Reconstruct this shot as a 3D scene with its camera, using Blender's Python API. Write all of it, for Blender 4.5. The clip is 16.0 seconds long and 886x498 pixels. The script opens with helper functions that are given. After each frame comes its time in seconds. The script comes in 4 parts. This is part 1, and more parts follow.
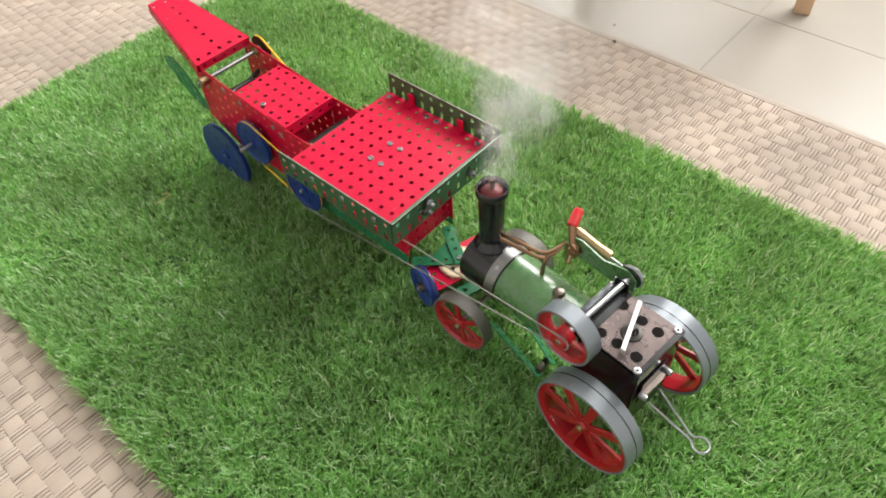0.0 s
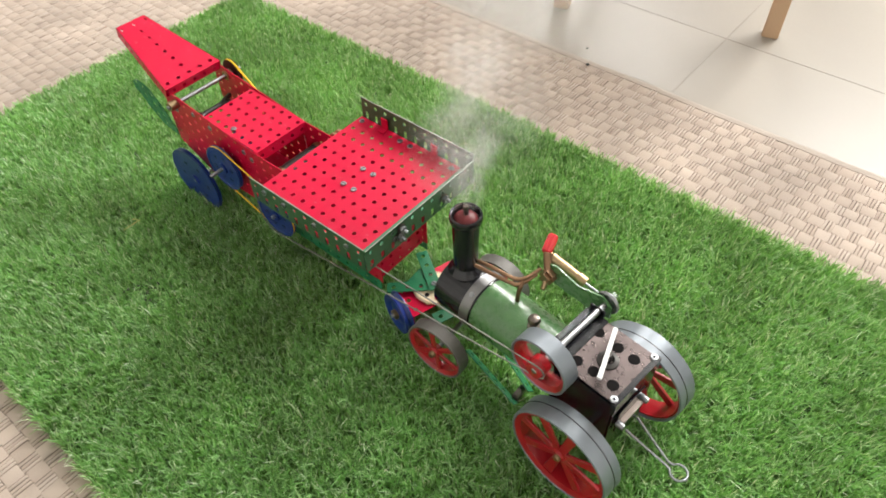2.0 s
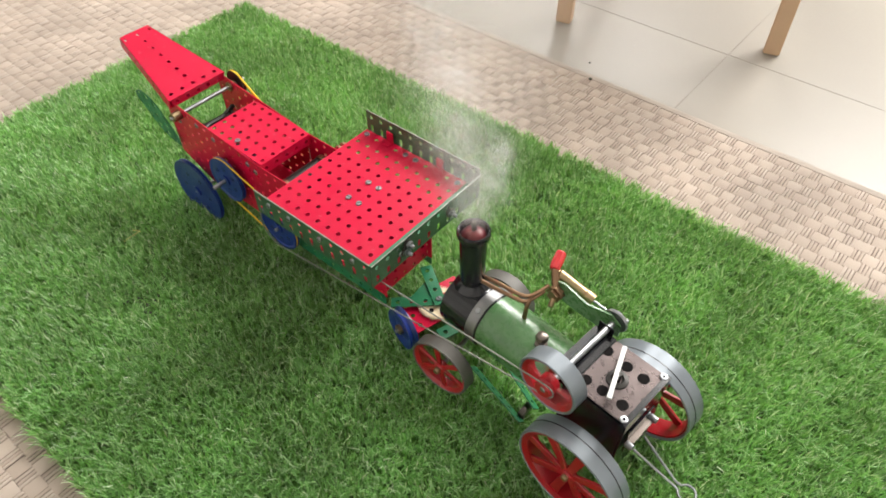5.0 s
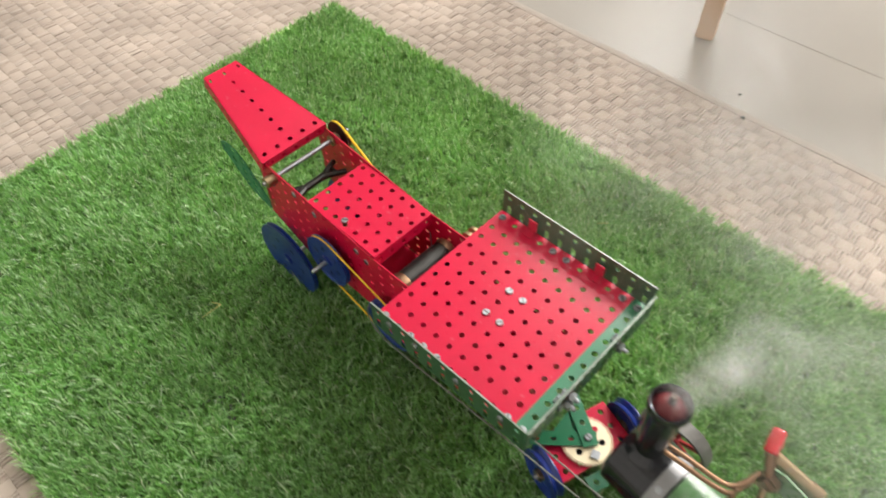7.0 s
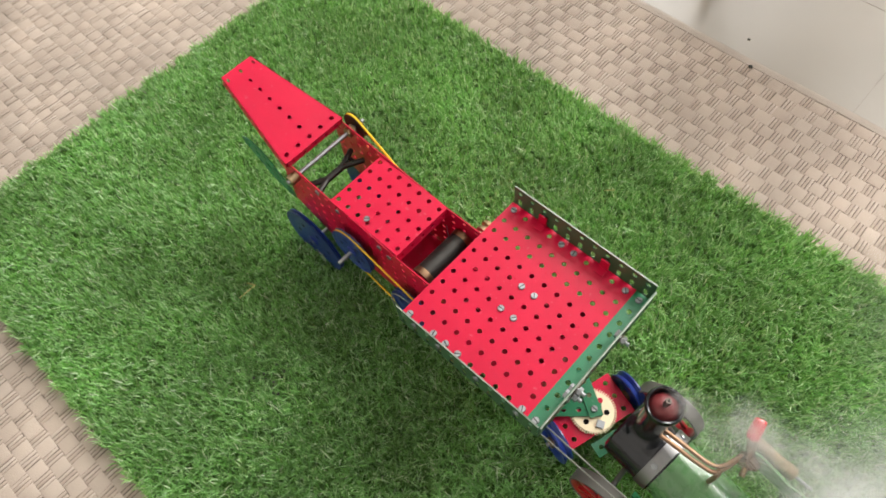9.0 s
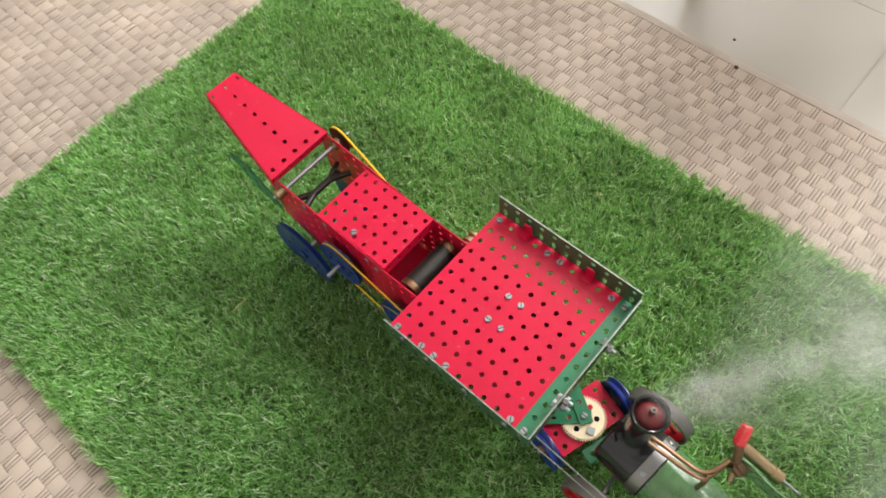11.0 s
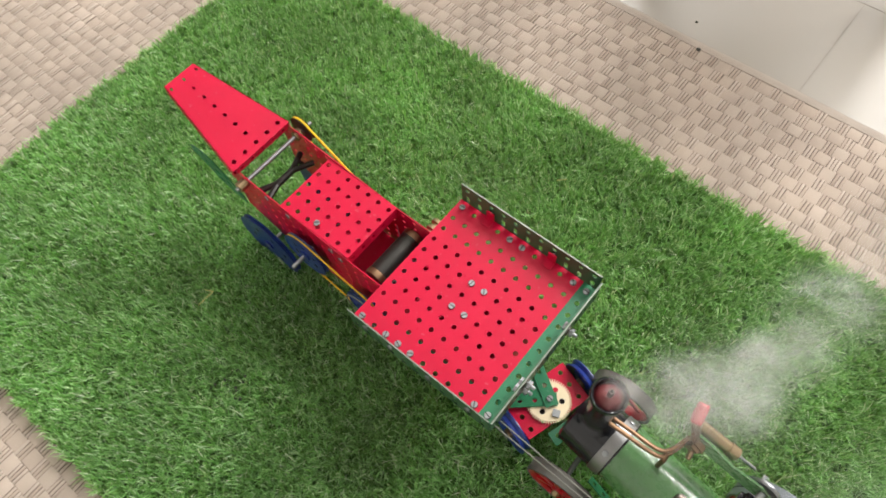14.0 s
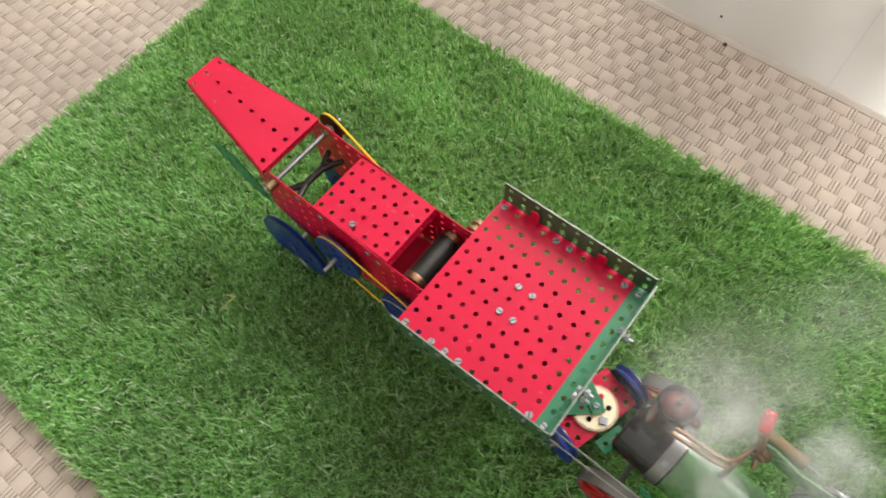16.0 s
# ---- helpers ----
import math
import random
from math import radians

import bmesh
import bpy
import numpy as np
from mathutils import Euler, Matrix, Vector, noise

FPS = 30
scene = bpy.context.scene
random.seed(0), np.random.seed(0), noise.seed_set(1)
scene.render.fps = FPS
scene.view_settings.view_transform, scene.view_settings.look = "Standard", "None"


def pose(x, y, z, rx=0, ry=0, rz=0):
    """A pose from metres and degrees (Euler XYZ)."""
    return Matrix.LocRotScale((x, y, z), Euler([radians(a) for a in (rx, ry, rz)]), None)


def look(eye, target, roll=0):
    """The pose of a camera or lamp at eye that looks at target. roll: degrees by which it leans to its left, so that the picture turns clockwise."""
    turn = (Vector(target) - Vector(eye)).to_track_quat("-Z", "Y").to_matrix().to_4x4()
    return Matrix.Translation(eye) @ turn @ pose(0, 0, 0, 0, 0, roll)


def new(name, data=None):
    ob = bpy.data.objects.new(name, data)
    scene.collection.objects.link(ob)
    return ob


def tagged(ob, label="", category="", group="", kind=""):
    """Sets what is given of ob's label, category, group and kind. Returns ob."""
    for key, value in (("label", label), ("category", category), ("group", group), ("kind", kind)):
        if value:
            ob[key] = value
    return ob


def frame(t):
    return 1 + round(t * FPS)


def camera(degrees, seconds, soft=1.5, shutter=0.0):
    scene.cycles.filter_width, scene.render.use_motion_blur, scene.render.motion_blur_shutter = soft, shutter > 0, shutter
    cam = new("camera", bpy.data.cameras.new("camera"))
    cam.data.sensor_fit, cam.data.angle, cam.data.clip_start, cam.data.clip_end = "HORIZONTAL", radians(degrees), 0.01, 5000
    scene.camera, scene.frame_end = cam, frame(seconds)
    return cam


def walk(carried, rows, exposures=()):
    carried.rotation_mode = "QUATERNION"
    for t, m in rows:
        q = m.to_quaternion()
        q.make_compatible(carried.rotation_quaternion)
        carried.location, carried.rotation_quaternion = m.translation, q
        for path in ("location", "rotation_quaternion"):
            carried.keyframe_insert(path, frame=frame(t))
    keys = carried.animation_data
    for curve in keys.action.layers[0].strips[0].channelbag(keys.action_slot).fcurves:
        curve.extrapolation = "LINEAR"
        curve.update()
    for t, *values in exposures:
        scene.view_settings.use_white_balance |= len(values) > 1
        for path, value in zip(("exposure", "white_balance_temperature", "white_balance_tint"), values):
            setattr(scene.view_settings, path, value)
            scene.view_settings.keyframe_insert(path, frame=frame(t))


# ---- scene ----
cam = camera(65.6, 16.0, soft=1.7, shutter=0.5)
PATH = [
    (0, (0.3605, -0.3132, 0.5471), (0.1353, -0.0789, 0.1673), -3.5),
    (0.5, (0.3537, -0.3102, 0.5457), (0.1340, -0.0662, 0.1687), -1.8),
    (1, (0.3556, -0.3066, 0.5446), (0.1403, -0.0601, 0.1666), -1.3),
    (1.5, (0.3559, -0.3056, 0.5441), (0.1439, -0.0516, 0.1694), -0.5),
    (2, (0.3561, -0.3030, 0.5463), (0.1369, -0.0508, 0.1743), -1.8),
    (2.5, (0.3543, -0.3036, 0.5469), (0.1333, -0.0511, 0.1759), -1.9),
    (3, (0.3512, -0.3041, 0.5457), (0.1342, -0.0483, 0.1750), -0.8),
    (3.5, (0.3476, -0.3038, 0.5440), (0.1316, -0.0465, 0.1735), -0.6),
    (6, (0.3356, -0.3049, 0.5469), (0.1081, -0.0479, 0.1834), -1.7),
    (6.5, (0.2647, -0.2731, 0.5359), (0.0237, -0.0374, 0.1664), -3.7),
    (7, (0.1616, -0.2240, 0.5367), (-0.0629, -0.0045, 0.1477), -2.0),
    (7.5, (0.1203, -0.1944, 0.5599), (-0.0900, -0.0137, 0.1436), -6.5),
    (8, (0.1172, -0.1856, 0.6026), (-0.0695, -0.0319, 0.1649), -7.4),
    (8.5, (0.1220, -0.1877, 0.6257), (-0.0640, -0.0234, 0.1917), -6.5),
    (9, (0.1243, -0.1866, 0.6236), (-0.0580, -0.0261, 0.1866), -6.6),
    (11.5, (0.1289, -0.1686, 0.6323), (-0.0553, -0.0101, 0.1953), -8.9),
    (12, (0.1306, -0.1662, 0.6338), (-0.0589, -0.0079, 0.1988), -9.8),
    (12.5, (0.1346, -0.1650, 0.6370), (-0.0507, -0.0065, 0.2005), -9.4),
    (13, (0.1388, -0.1650, 0.6364), (-0.0367, -0.0042, 0.1964), -8.0),
    (13.5, (0.1381, -0.1615, 0.6356), (-0.0339, 0.0005, 0.1948), -7.6),
    (14, (0.1394, -0.1609, 0.6335), (-0.0268, -0.0009, 0.1900), -7.1),
    (14.5, (0.1327, -0.1612, 0.6337), (-0.0370, -0.0012, 0.1914), -6.9),
    (15, (0.1347, -0.1622, 0.6305), (-0.0305, -0.0019, 0.1865), -6.6),
    (15.5, (0.1280, -0.1622, 0.6269), (-0.0348, -0.0052, 0.1811), -6.1),
    (16, (0.0874, -0.1833, 0.6151), (-0.0646, -0.0143, 0.1699), -3.8),
]
walk(cam, [(t, look(eye, target, roll)) for t, eye, target, roll in PATH], [(0.0, 0.11), (6.0, 0.06), (7.0, -0.05), (16.0, -0.10)])

# ---- world, light, exposure ----
world = bpy.data.worlds.new("sky")
scene.world = world
world.use_nodes = True
wn = world.node_tree
sky = wn.nodes.new("ShaderNodeTexSky")
sky.sky_type, sky.sun_disc = "NISHITA", False
sky.sun_elevation, sky.sun_rotation = radians(50), radians(10)
wn.links.new(sky.outputs[0], wn.nodes["Background"].inputs[0])
wn.nodes["Background"].inputs[1].default_value = 0.12

WALL_N, WALL_S, WALL_W, WALL_E, ROOF = 1.75, -2.1, -2.3, 2.3, 2.5
WINDOWS = ((-1.02, -0.32, 49), (0.02, 0.95, 73))     # from x to x, and the daylight that comes in
WIN_Z0, WIN_Z1 = 0.75, 2.4
for x0, x1, power in WINDOWS:
    lamp = bpy.data.lights.new("window_daylight", "AREA")
    lamp.shape, lamp.size, lamp.size_y = "RECTANGLE", x1 - x0 - 0.1, WIN_Z1 - WIN_Z0 - 0.1
    lamp.energy, lamp.color = power, (1.0, 0.97, 0.925)
    lamp_ob = new("window_daylight", lamp)
    lamp_ob.matrix_world = look(((x0 + x1) / 2, WALL_N + 0.03, (WIN_Z0 + WIN_Z1) / 2), ((x0 + x1) / 2, 0.0, 0.6))

scene.cycles.transparent_max_bounces = 128

P = 0.0127                     # hole pitch of the construction set
DECK = 0.125                   # height of the feeding tray
LAWN = 0.019                   # height of the tips on which the wheels stand


# ---- materials ----
def material(name, colour, rough=0.5, metal=0.0, vary=0.12, scale=60.0, bump=0.0, bump_scale=200.0, second=None, spots=0.0, coat=0.0, spec=0.5):
    m = bpy.data.materials.new(name)
    m.use_nodes = True
    nt = m.node_tree
    b = nt.nodes["Principled BSDF"]
    co = nt.nodes.new("ShaderNodeTexCoord")
    big = nt.nodes.new("ShaderNodeTexNoise")
    big.inputs["Scale"].default_value, big.inputs["Detail"].default_value = scale, 6
    nt.links.new(co.outputs["Object"], big.inputs["Vector"])
    ramp = nt.nodes.new("ShaderNodeMix")
    ramp.data_type = "RGBA"
    dark = [c * (1 - vary) for c in colour] + [1]
    lite = list(second or [min(1, c * (1 + vary)) for c in colour]) + [1]
    ramp.inputs[6].default_value, ramp.inputs[7].default_value = dark, lite
    nt.links.new(big.outputs[0], ramp.inputs[0])
    last = ramp.outputs[2]
    if spots:
        sp = nt.nodes.new("ShaderNodeTexNoise")
        sp.inputs["Scale"].default_value, sp.inputs["Detail"].default_value = scale * 7, 3
        nt.links.new(co.outputs["Object"], sp.inputs["Vector"])
        cut = nt.nodes.new("ShaderNodeMapRange")
        cut.inputs[1].default_value, cut.inputs[2].default_value = 0.66, 0.74
        cut.inputs[4].default_value = spots
        nt.links.new(sp.outputs[0], cut.inputs[0])
        mix = nt.nodes.new("ShaderNodeMix")
        mix.data_type = "RGBA"
        mix.inputs[7].default_value = [min(1, c * 0.45 + 0.22) for c in colour] + [1]
        nt.links.new(cut.outputs[0], mix.inputs[0])
        nt.links.new(last, mix.inputs[6])
        last = mix.outputs[2]
    nt.links.new(last, b.inputs["Base Color"])
    rr = nt.nodes.new("ShaderNodeMapRange")
    rr.inputs[3].default_value, rr.inputs[4].default_value = max(0.02, rough - 0.1), min(1, rough + 0.12)
    fine = nt.nodes.new("ShaderNodeTexNoise")
    fine.inputs["Scale"].default_value, fine.inputs["Detail"].default_value = bump_scale, 4
    nt.links.new(co.outputs["Object"], fine.inputs["Vector"])
    nt.links.new(fine.outputs[0], rr.inputs[0])
    nt.links.new(rr.outputs[0], b.inputs["Roughness"])
    b.inputs["Metallic"].default_value = metal
    b.inputs["Specular IOR Level"].default_value = spec
    b.inputs["Coat Weight"].default_value = coat
    b.inputs["Coat Roughness"].default_value = 0.15
    if bump:
        bp = nt.nodes.new("ShaderNodeBump")
        bp.inputs["Strength"].default_value, bp.inputs["Distance"].default_value = bump, 0.001
        nt.links.new(fine.outputs[0], bp.inputs["Height"])
        nt.links.new(bp.outputs[0], b.inputs["Normal"])
    return m


RED = material("red_enamel", (0.53, 0.003, 0.038), 0.31, vary=0.16, scale=25, bump=0.06, bump_scale=300, spots=0.22, coat=0.06, spec=0.3)
GREEN = material("green_enamel", (0.016, 0.17, 0.075), 0.35, vary=0.2, scale=30, bump=0.05, bump_scale=300, spots=0.3, coat=0.2)
DULL_GREEN = material("worn_green_enamel", (0.035, 0.10, 0.045), 0.42, vary=0.3, scale=40, bump=0.08, bump_scale=300, spots=0.4)
BLUE = material("blue_enamel", (0.009, 0.028, 0.19), 0.35, vary=0.25, scale=30, bump=0.04, coat=0.2, spots=0.1)
TARNISHED = material("tarnished_steel", (0.20, 0.17, 0.15), 0.3, 1.0, vary=0.3, scale=80, bump=0.05)
STEEL = material("steel", (0.345, 0.36, 0.38), 0.36, 1.0, vary=0.15, scale=80, bump=0.05)
BAND_STEEL = material("dull_steel", (0.25, 0.25, 0.25), 0.45, 1.0, vary=0.15, scale=80, bump=0.05)
BRASS = material("brass", (0.36, 0.265, 0.155), 0.36, 1.0, vary=0.25, scale=60, bump=0.06)
GEAR_BRASS = material("pale_brass", (0.80, 0.69, 0.48), 0.4, 0.4, vary=0.12, scale=60)
COPPER = material("copper", (0.27, 0.165, 0.10), 0.38, 1.0, vary=0.3, scale=60, bump=0.06)
TYRE = material("silver_paint", (0.185, 0.21, 0.235), 0.36, 0.35, vary=0.12, scale=30, bump=0.08, spots=0.1)
GREY_TYRE = material("worn_grey_tyre", (0.13, 0.125, 0.115), 0.5, 0.35, vary=0.3, scale=40, bump=0.1)
WHEEL_RED = material("wheel_red", (0.34, 0.005, 0.012), 0.33, vary=0.2, scale=40, coat=0.25)
BLACK = material("black_paint", (0.009, 0.010, 0.014), 0.17, vary=0.4, scale=25, second=(0.015, 0.016, 0.020), coat=0.3, spec=0.4)
HOLE = material("dark_opening", (0.006, 0.005, 0.005), 0.8, vary=0.3, scale=90, spec=0.1)
BOILER = material("boiler_green", (0.075, 0.185, 0.065), 0.27, vary=0.18, scale=18, bump=0.03, coat=0.45)
SCORCHED = material("scorched_plate", (0.020, 0.015, 0.017), 0.28, 0.85, vary=0.5, scale=30, bump=0.08, second=(0.155, 0.125, 0.12))
LINER = material("red_liner", (0.13, 0.013, 0.016), 0.4, vary=0.3, scale=60)
GRIP = material("red_grip", (0.62, 0.02, 0.03), 0.22, vary=0.1, scale=60, coat=0.5)
BAND = material("yellow_band", (0.85, 0.55, 0.02), 0.55, vary=0.15, scale=80)
CORD = material("pale_cord", (0.21, 0.215, 0.19), 0.7, vary=0.2, scale=200, bump=0.3, bump_scale=900)
WOOD = material("pale_wood", (0.60, 0.41, 0.26), 0.5, vary=0.2, scale=12, bump=0.15, bump_scale=90)
PLASTER = material("plaster", (0.82, 0.81, 0.79), 0.9, vary=0.05, scale=4, bump=0.2, bump_scale=60)
FRAME_WHITE = material("frame_white", (0.8, 0.79, 0.77), 0.4, vary=0.04, scale=10)
TILE = material("cream_tile", (0.325, 0.30, 0.262), 0.36, vary=0.08, scale=3.5)
GROUT = material("grout", (0.31, 0.285, 0.25), 0.9, vary=0.2, scale=60, bump=0.3)
RUG_BASE = material("rug_gaps", (0.20, 0.16, 0.13), 0.9, vary=0.3, scale=150, bump=0.4)
DEBRIS = material("dark_debris", (0.045, 0.045, 0.038), 0.8, vary=0.4, scale=300)
SOIL = material("mat_backing", (0.11, 0.21, 0.06), 0.95, vary=0.4, scale=90, bump=0.5)
DARK = material("dark_steel", (0.05, 0.048, 0.045), 0.4, 0.8, vary=0.35, scale=70, bump=0.1)


def island_material(name, stops, rough, spec=0.4, translucent=0.0, bump=0.0):
    """A material whose colour differs from piece to piece of a joined mesh."""
    m = bpy.data.materials.new(name)
    m.use_nodes = True
    nt = m.node_tree
    b = nt.nodes["Principled BSDF"]
    geo = nt.nodes.new("ShaderNodeNewGeometry")
    ramp = nt.nodes.new("ShaderNodeValToRGB")
    els = ramp.color_ramp.elements
    while len(els) < len(stops):
        els.new(0.5)
    for e, (at, c) in zip(els, stops):
        e.position, e.color = at, (*c, 1)
    nt.links.new(geo.outputs["Random Per Island"], ramp.inputs[0])
    co = nt.nodes.new("ShaderNodeTexCoord")
    patch = nt.nodes.new("ShaderNodeTexNoise")
    patch.inputs["Scale"].default_value, patch.inputs["Detail"].default_value = 9, 5
    nt.links.new(co.outputs["Object"], patch.inputs["Vector"])
    mr = nt.nodes.new("ShaderNodeMapRange")
    mr.inputs[1].default_value, mr.inputs[2].default_value = 0.3, 0.7
    mr.inputs[3].default_value, mr.inputs[4].default_value = 0.78, 1.15
    nt.links.new(patch.outputs[0], mr.inputs[0])
    mul = nt.nodes.new("ShaderNodeMix")
    mul.data_type, mul.blend_type = "RGBA", "MULTIPLY"
    mul.inputs[0].default_value = 1
    nt.links.new(ramp.outputs[0], mul.inputs[6])
    nt.links.new(mr.outputs[0], mul.inputs[7])
    nt.links.new(mul.outputs[2], b.inputs["Base Color"])
    b.inputs["Roughness"].default_value = rough
    b.inputs["Specular IOR Level"].default_value = spec
    if bump:
        fine = nt.nodes.new("ShaderNodeTexNoise")
        fine.inputs["Scale"].default_value, fine.inputs["Detail"].default_value = 700, 4
        nt.links.new(co.outputs["Object"], fine.inputs["Vector"])
        bp = nt.nodes.new("ShaderNodeBump")
        bp.inputs["Strength"].default_value, bp.inputs["Distance"].default_value = bump, 0.0006
        nt.links.new(fine.outputs[0], bp.inputs["Height"])
        nt.links.new(bp.outputs[0], b.inputs["Normal"])
    if translucent:
        tr = nt.nodes.new("ShaderNodeBsdfTranslucent")
        thin = nt.nodes.new("ShaderNodeMix")          # light that comes through is yellower
        thin.data_type, thin.blend_type = "RGBA", "MULTIPLY"
        thin.inputs[0].default_value, thin.inputs[7].default_value = 1, (1.0, 0.95, 0.55, 1)
        nt.links.new(mul.outputs[2], thin.inputs[6])
        nt.links.new(thin.outputs[2], tr.inputs[0])
        mx = nt.nodes.new("ShaderNodeMixShader")
        mx.inputs[0].default_value = translucent
        nt.links.new(b.outputs[0], mx.inputs[1])
        nt.links.new(tr.outputs[0], mx.inputs[2])
        nt.links.new(mx.outputs[0], nt.nodes["Material Output"].inputs[0])
    return m


# the palest stops paint glints of light as the colour of random blades
GRASS = island_material("grass_blades", [(0.0, (0.145, 0.32, 0.08)), (0.35, (0.26, 0.54, 0.16)), (0.7, (0.375, 0.69, 0.28)), (0.9, (0.58, 0.83, 0.50)), (1.0, (0.92, 0.96, 0.86))], 0.30, 1.0, 0.42)
WEAVE = island_material("woven_straw", [(0.0, (0.43, 0.355, 0.297)), (0.5, (0.45, 0.375, 0.315)), (1.0, (0.47, 0.395, 0.335))], 0.68, 0.25, bump=0.6)
STRAND = island_material("woven_strands", [(0.0, (0.41, 0.335, 0.277)), (0.5, (0.45, 0.375, 0.315)), (1.0, (0.50, 0.425, 0.365))], 0.65, 0.3, bump=0.4)


def steam_material(name, density):
    m = bpy.data.materials.new(name)
    m.use_nodes = True
    nt = m.node_tree
    nt.nodes.remove(nt.nodes["Principled BSDF"])
    co = nt.nodes.new("ShaderNodeTexCoord")
    info = nt.nodes.new("ShaderNodeObjectInfo")
    length = nt.nodes.new("ShaderNodeVectorMath")
    length.operation = "LENGTH"
    nt.links.new(co.outputs["Object"], length.inputs[0])
    fade = nt.nodes.new("ShaderNodeMapRange")
    fade.interpolation_type = "SMOOTHERSTEP"
    fade.inputs[1].default_value, fade.inputs[2].default_value = 0.10, 1.0
    fade.inputs[3].default_value, fade.inputs[4].default_value = 1.0, 0.0
    nt.links.new(length.outputs["Value"], fade.inputs[0])
    shift = nt.nodes.new("ShaderNodeVectorMath")
    shift.operation = "MULTIPLY_ADD"
    spread = nt.nodes.new("ShaderNodeCombineXYZ")
    for k in range(3):
        nt.links.new(info.outputs["Random"], spread.inputs[k])
    nt.links.new(spread.outputs[0], shift.inputs[0])
    shift.inputs[1].default_value = (37, 91, 53)
    nt.links.new(co.outputs["Object"], shift.inputs[2])
    cloud = nt.nodes.new("ShaderNodeTexNoise")
    cloud.inputs["Scale"].default_value, cloud.inputs["Detail"].default_value, cloud.inputs["Distortion"].default_value = 1.5, 2.2, 0.5
    nt.links.new(shift.outputs[0], cloud.inputs["Vector"])
    cut = nt.nodes.new("ShaderNodeMapRange")
    cut.inputs[1].default_value, cut.inputs[2].default_value = 0.30, 0.74
    nt.links.new(cloud.outputs[0], cut.inputs[0])
    mul = nt.nodes.new("ShaderNodeMath")
    mul.operation = "MULTIPLY"
    nt.links.new(fade.outputs[0], mul.inputs[0])
    nt.links.new(cut.outputs[0], mul.inputs[1])
    dense = nt.nodes.new("ShaderNodeMath")
    dense.operation = "MULTIPLY"
    dense.inputs[1].default_value = density
    nt.links.new(mul.outputs[0], dense.inputs[0])
    clear, white, back = nt.nodes.new("ShaderNodeBsdfTransparent"), nt.nodes.new("ShaderNodeBsdfDiffuse"), nt.nodes.new("ShaderNodeBsdfTranslucent")
    white.inputs[0].default_value = back.inputs[0].default_value = (0.93, 0.94, 0.95, 1)
    both, mix = nt.nodes.new("ShaderNodeMixShader"), nt.nodes.new("ShaderNodeMixShader")
    nt.links.new(white.outputs[0], both.inputs[1])
    nt.links.new(back.outputs[0], both.inputs[2])
    nt.links.new(dense.outputs[0], mix.inputs[0])
    nt.links.new(clear.outputs[0], mix.inputs[1])
    nt.links.new(both.outputs[0], mix.inputs[2])
    nt.links.new(mix.outputs[0], nt.nodes["Material Output"].inputs[0])
    return m


STEAM, THIN_STEAM = steam_material("steam", 0.30), steam_material("thin_steam", 0.12)


# ---- mesh helpers ----
def finish(ob, bm, mat, smooth=True):
    me = ob.data
    bm.to_mesh(me)
    bm.free()
    me.materials.append(mat)
    if smooth:
        for poly in me.polygons:
            poly.use_smooth = True
        me.set_sharp_from_angle(angle=radians(32))


def part(name, bm, mat, parent=None, label="", m=None):
    ob = new(name, bpy.data.meshes.new(name))
    finish(ob, bm, mat)
    ob.parent = parent
    if m is not None:
        ob.matrix_basis = m
    if label:
        ob["label"] = label
    return ob


def thing(name, label, category, group="", m=None):
    ob = new(name)
    ob.empty_display_size = 0.02
    if m is not None:
        ob.matrix_basis = m
    return tagged(ob, label, category, group)


def add(bm, other):
    me = bpy.data.meshes.new("tmp")
    other.to_mesh(me)
    other.free()
    bm.from_mesh(me)
    bpy.data.meshes.remove(me)
    return bm


def box(x0, x1, y0, y1, z0, z1, bevel=0.0):
    bm = bmesh.new()
    bmesh.ops.create_cube(bm, size=1)
    for v in bm.verts:
        v.co = Vector((x0 + (v.co.x + 0.5) * (x1 - x0), y0 + (v.co.y + 0.5) * (y1 - y0), z0 + (v.co.z + 0.5) * (z1 - z0)))
    if bevel:
        bmesh.ops.bevel(bm, geom=bm.edges[:], offset=bevel, segments=2, affect="EDGES", clamp_overlap=True)
    return bm


def lathe(profile, steps=32, axis="z", closed=False):
    """A turned body from (radius, height) pairs; axis: along which it stands."""
    bm = bmesh.new()
    rings = []
    for r, h in profile:
        if r < 1e-6:
            rings.append([bm.verts.new((0, 0, h))])
        else:
            rings.append([bm.verts.new((r * math.cos(a), r * math.sin(a), h)) for a in [2 * math.pi * k / steps for k in range(steps)]])
    pairs = list(zip(rings, rings[1:])) + ([(rings[-1], rings[0])] if closed else [])
    for a, b in pairs:
        for k in range(steps):
            q = [a[k % len(a)], a[(k + 1) % len(a)], b[(k + 1) % len(b)], b[k % len(b)]]
            q = [v for n, v in enumerate(q) if v not in q[:n]]
            if len(q) > 2:
                bm.faces.new(q)
    bmesh.ops.recalc_face_normals(bm, faces=bm.faces[:])
    if axis == "y":
        bm.transform(Matrix.Rotation(radians(-90), 4, "X"))
    if axis == "x":
        bm.transform(Matrix.Rotation(radians(90), 4, "Y"))
    return bm


def moved(bm, m):
    bm.transform(m)
    return bm


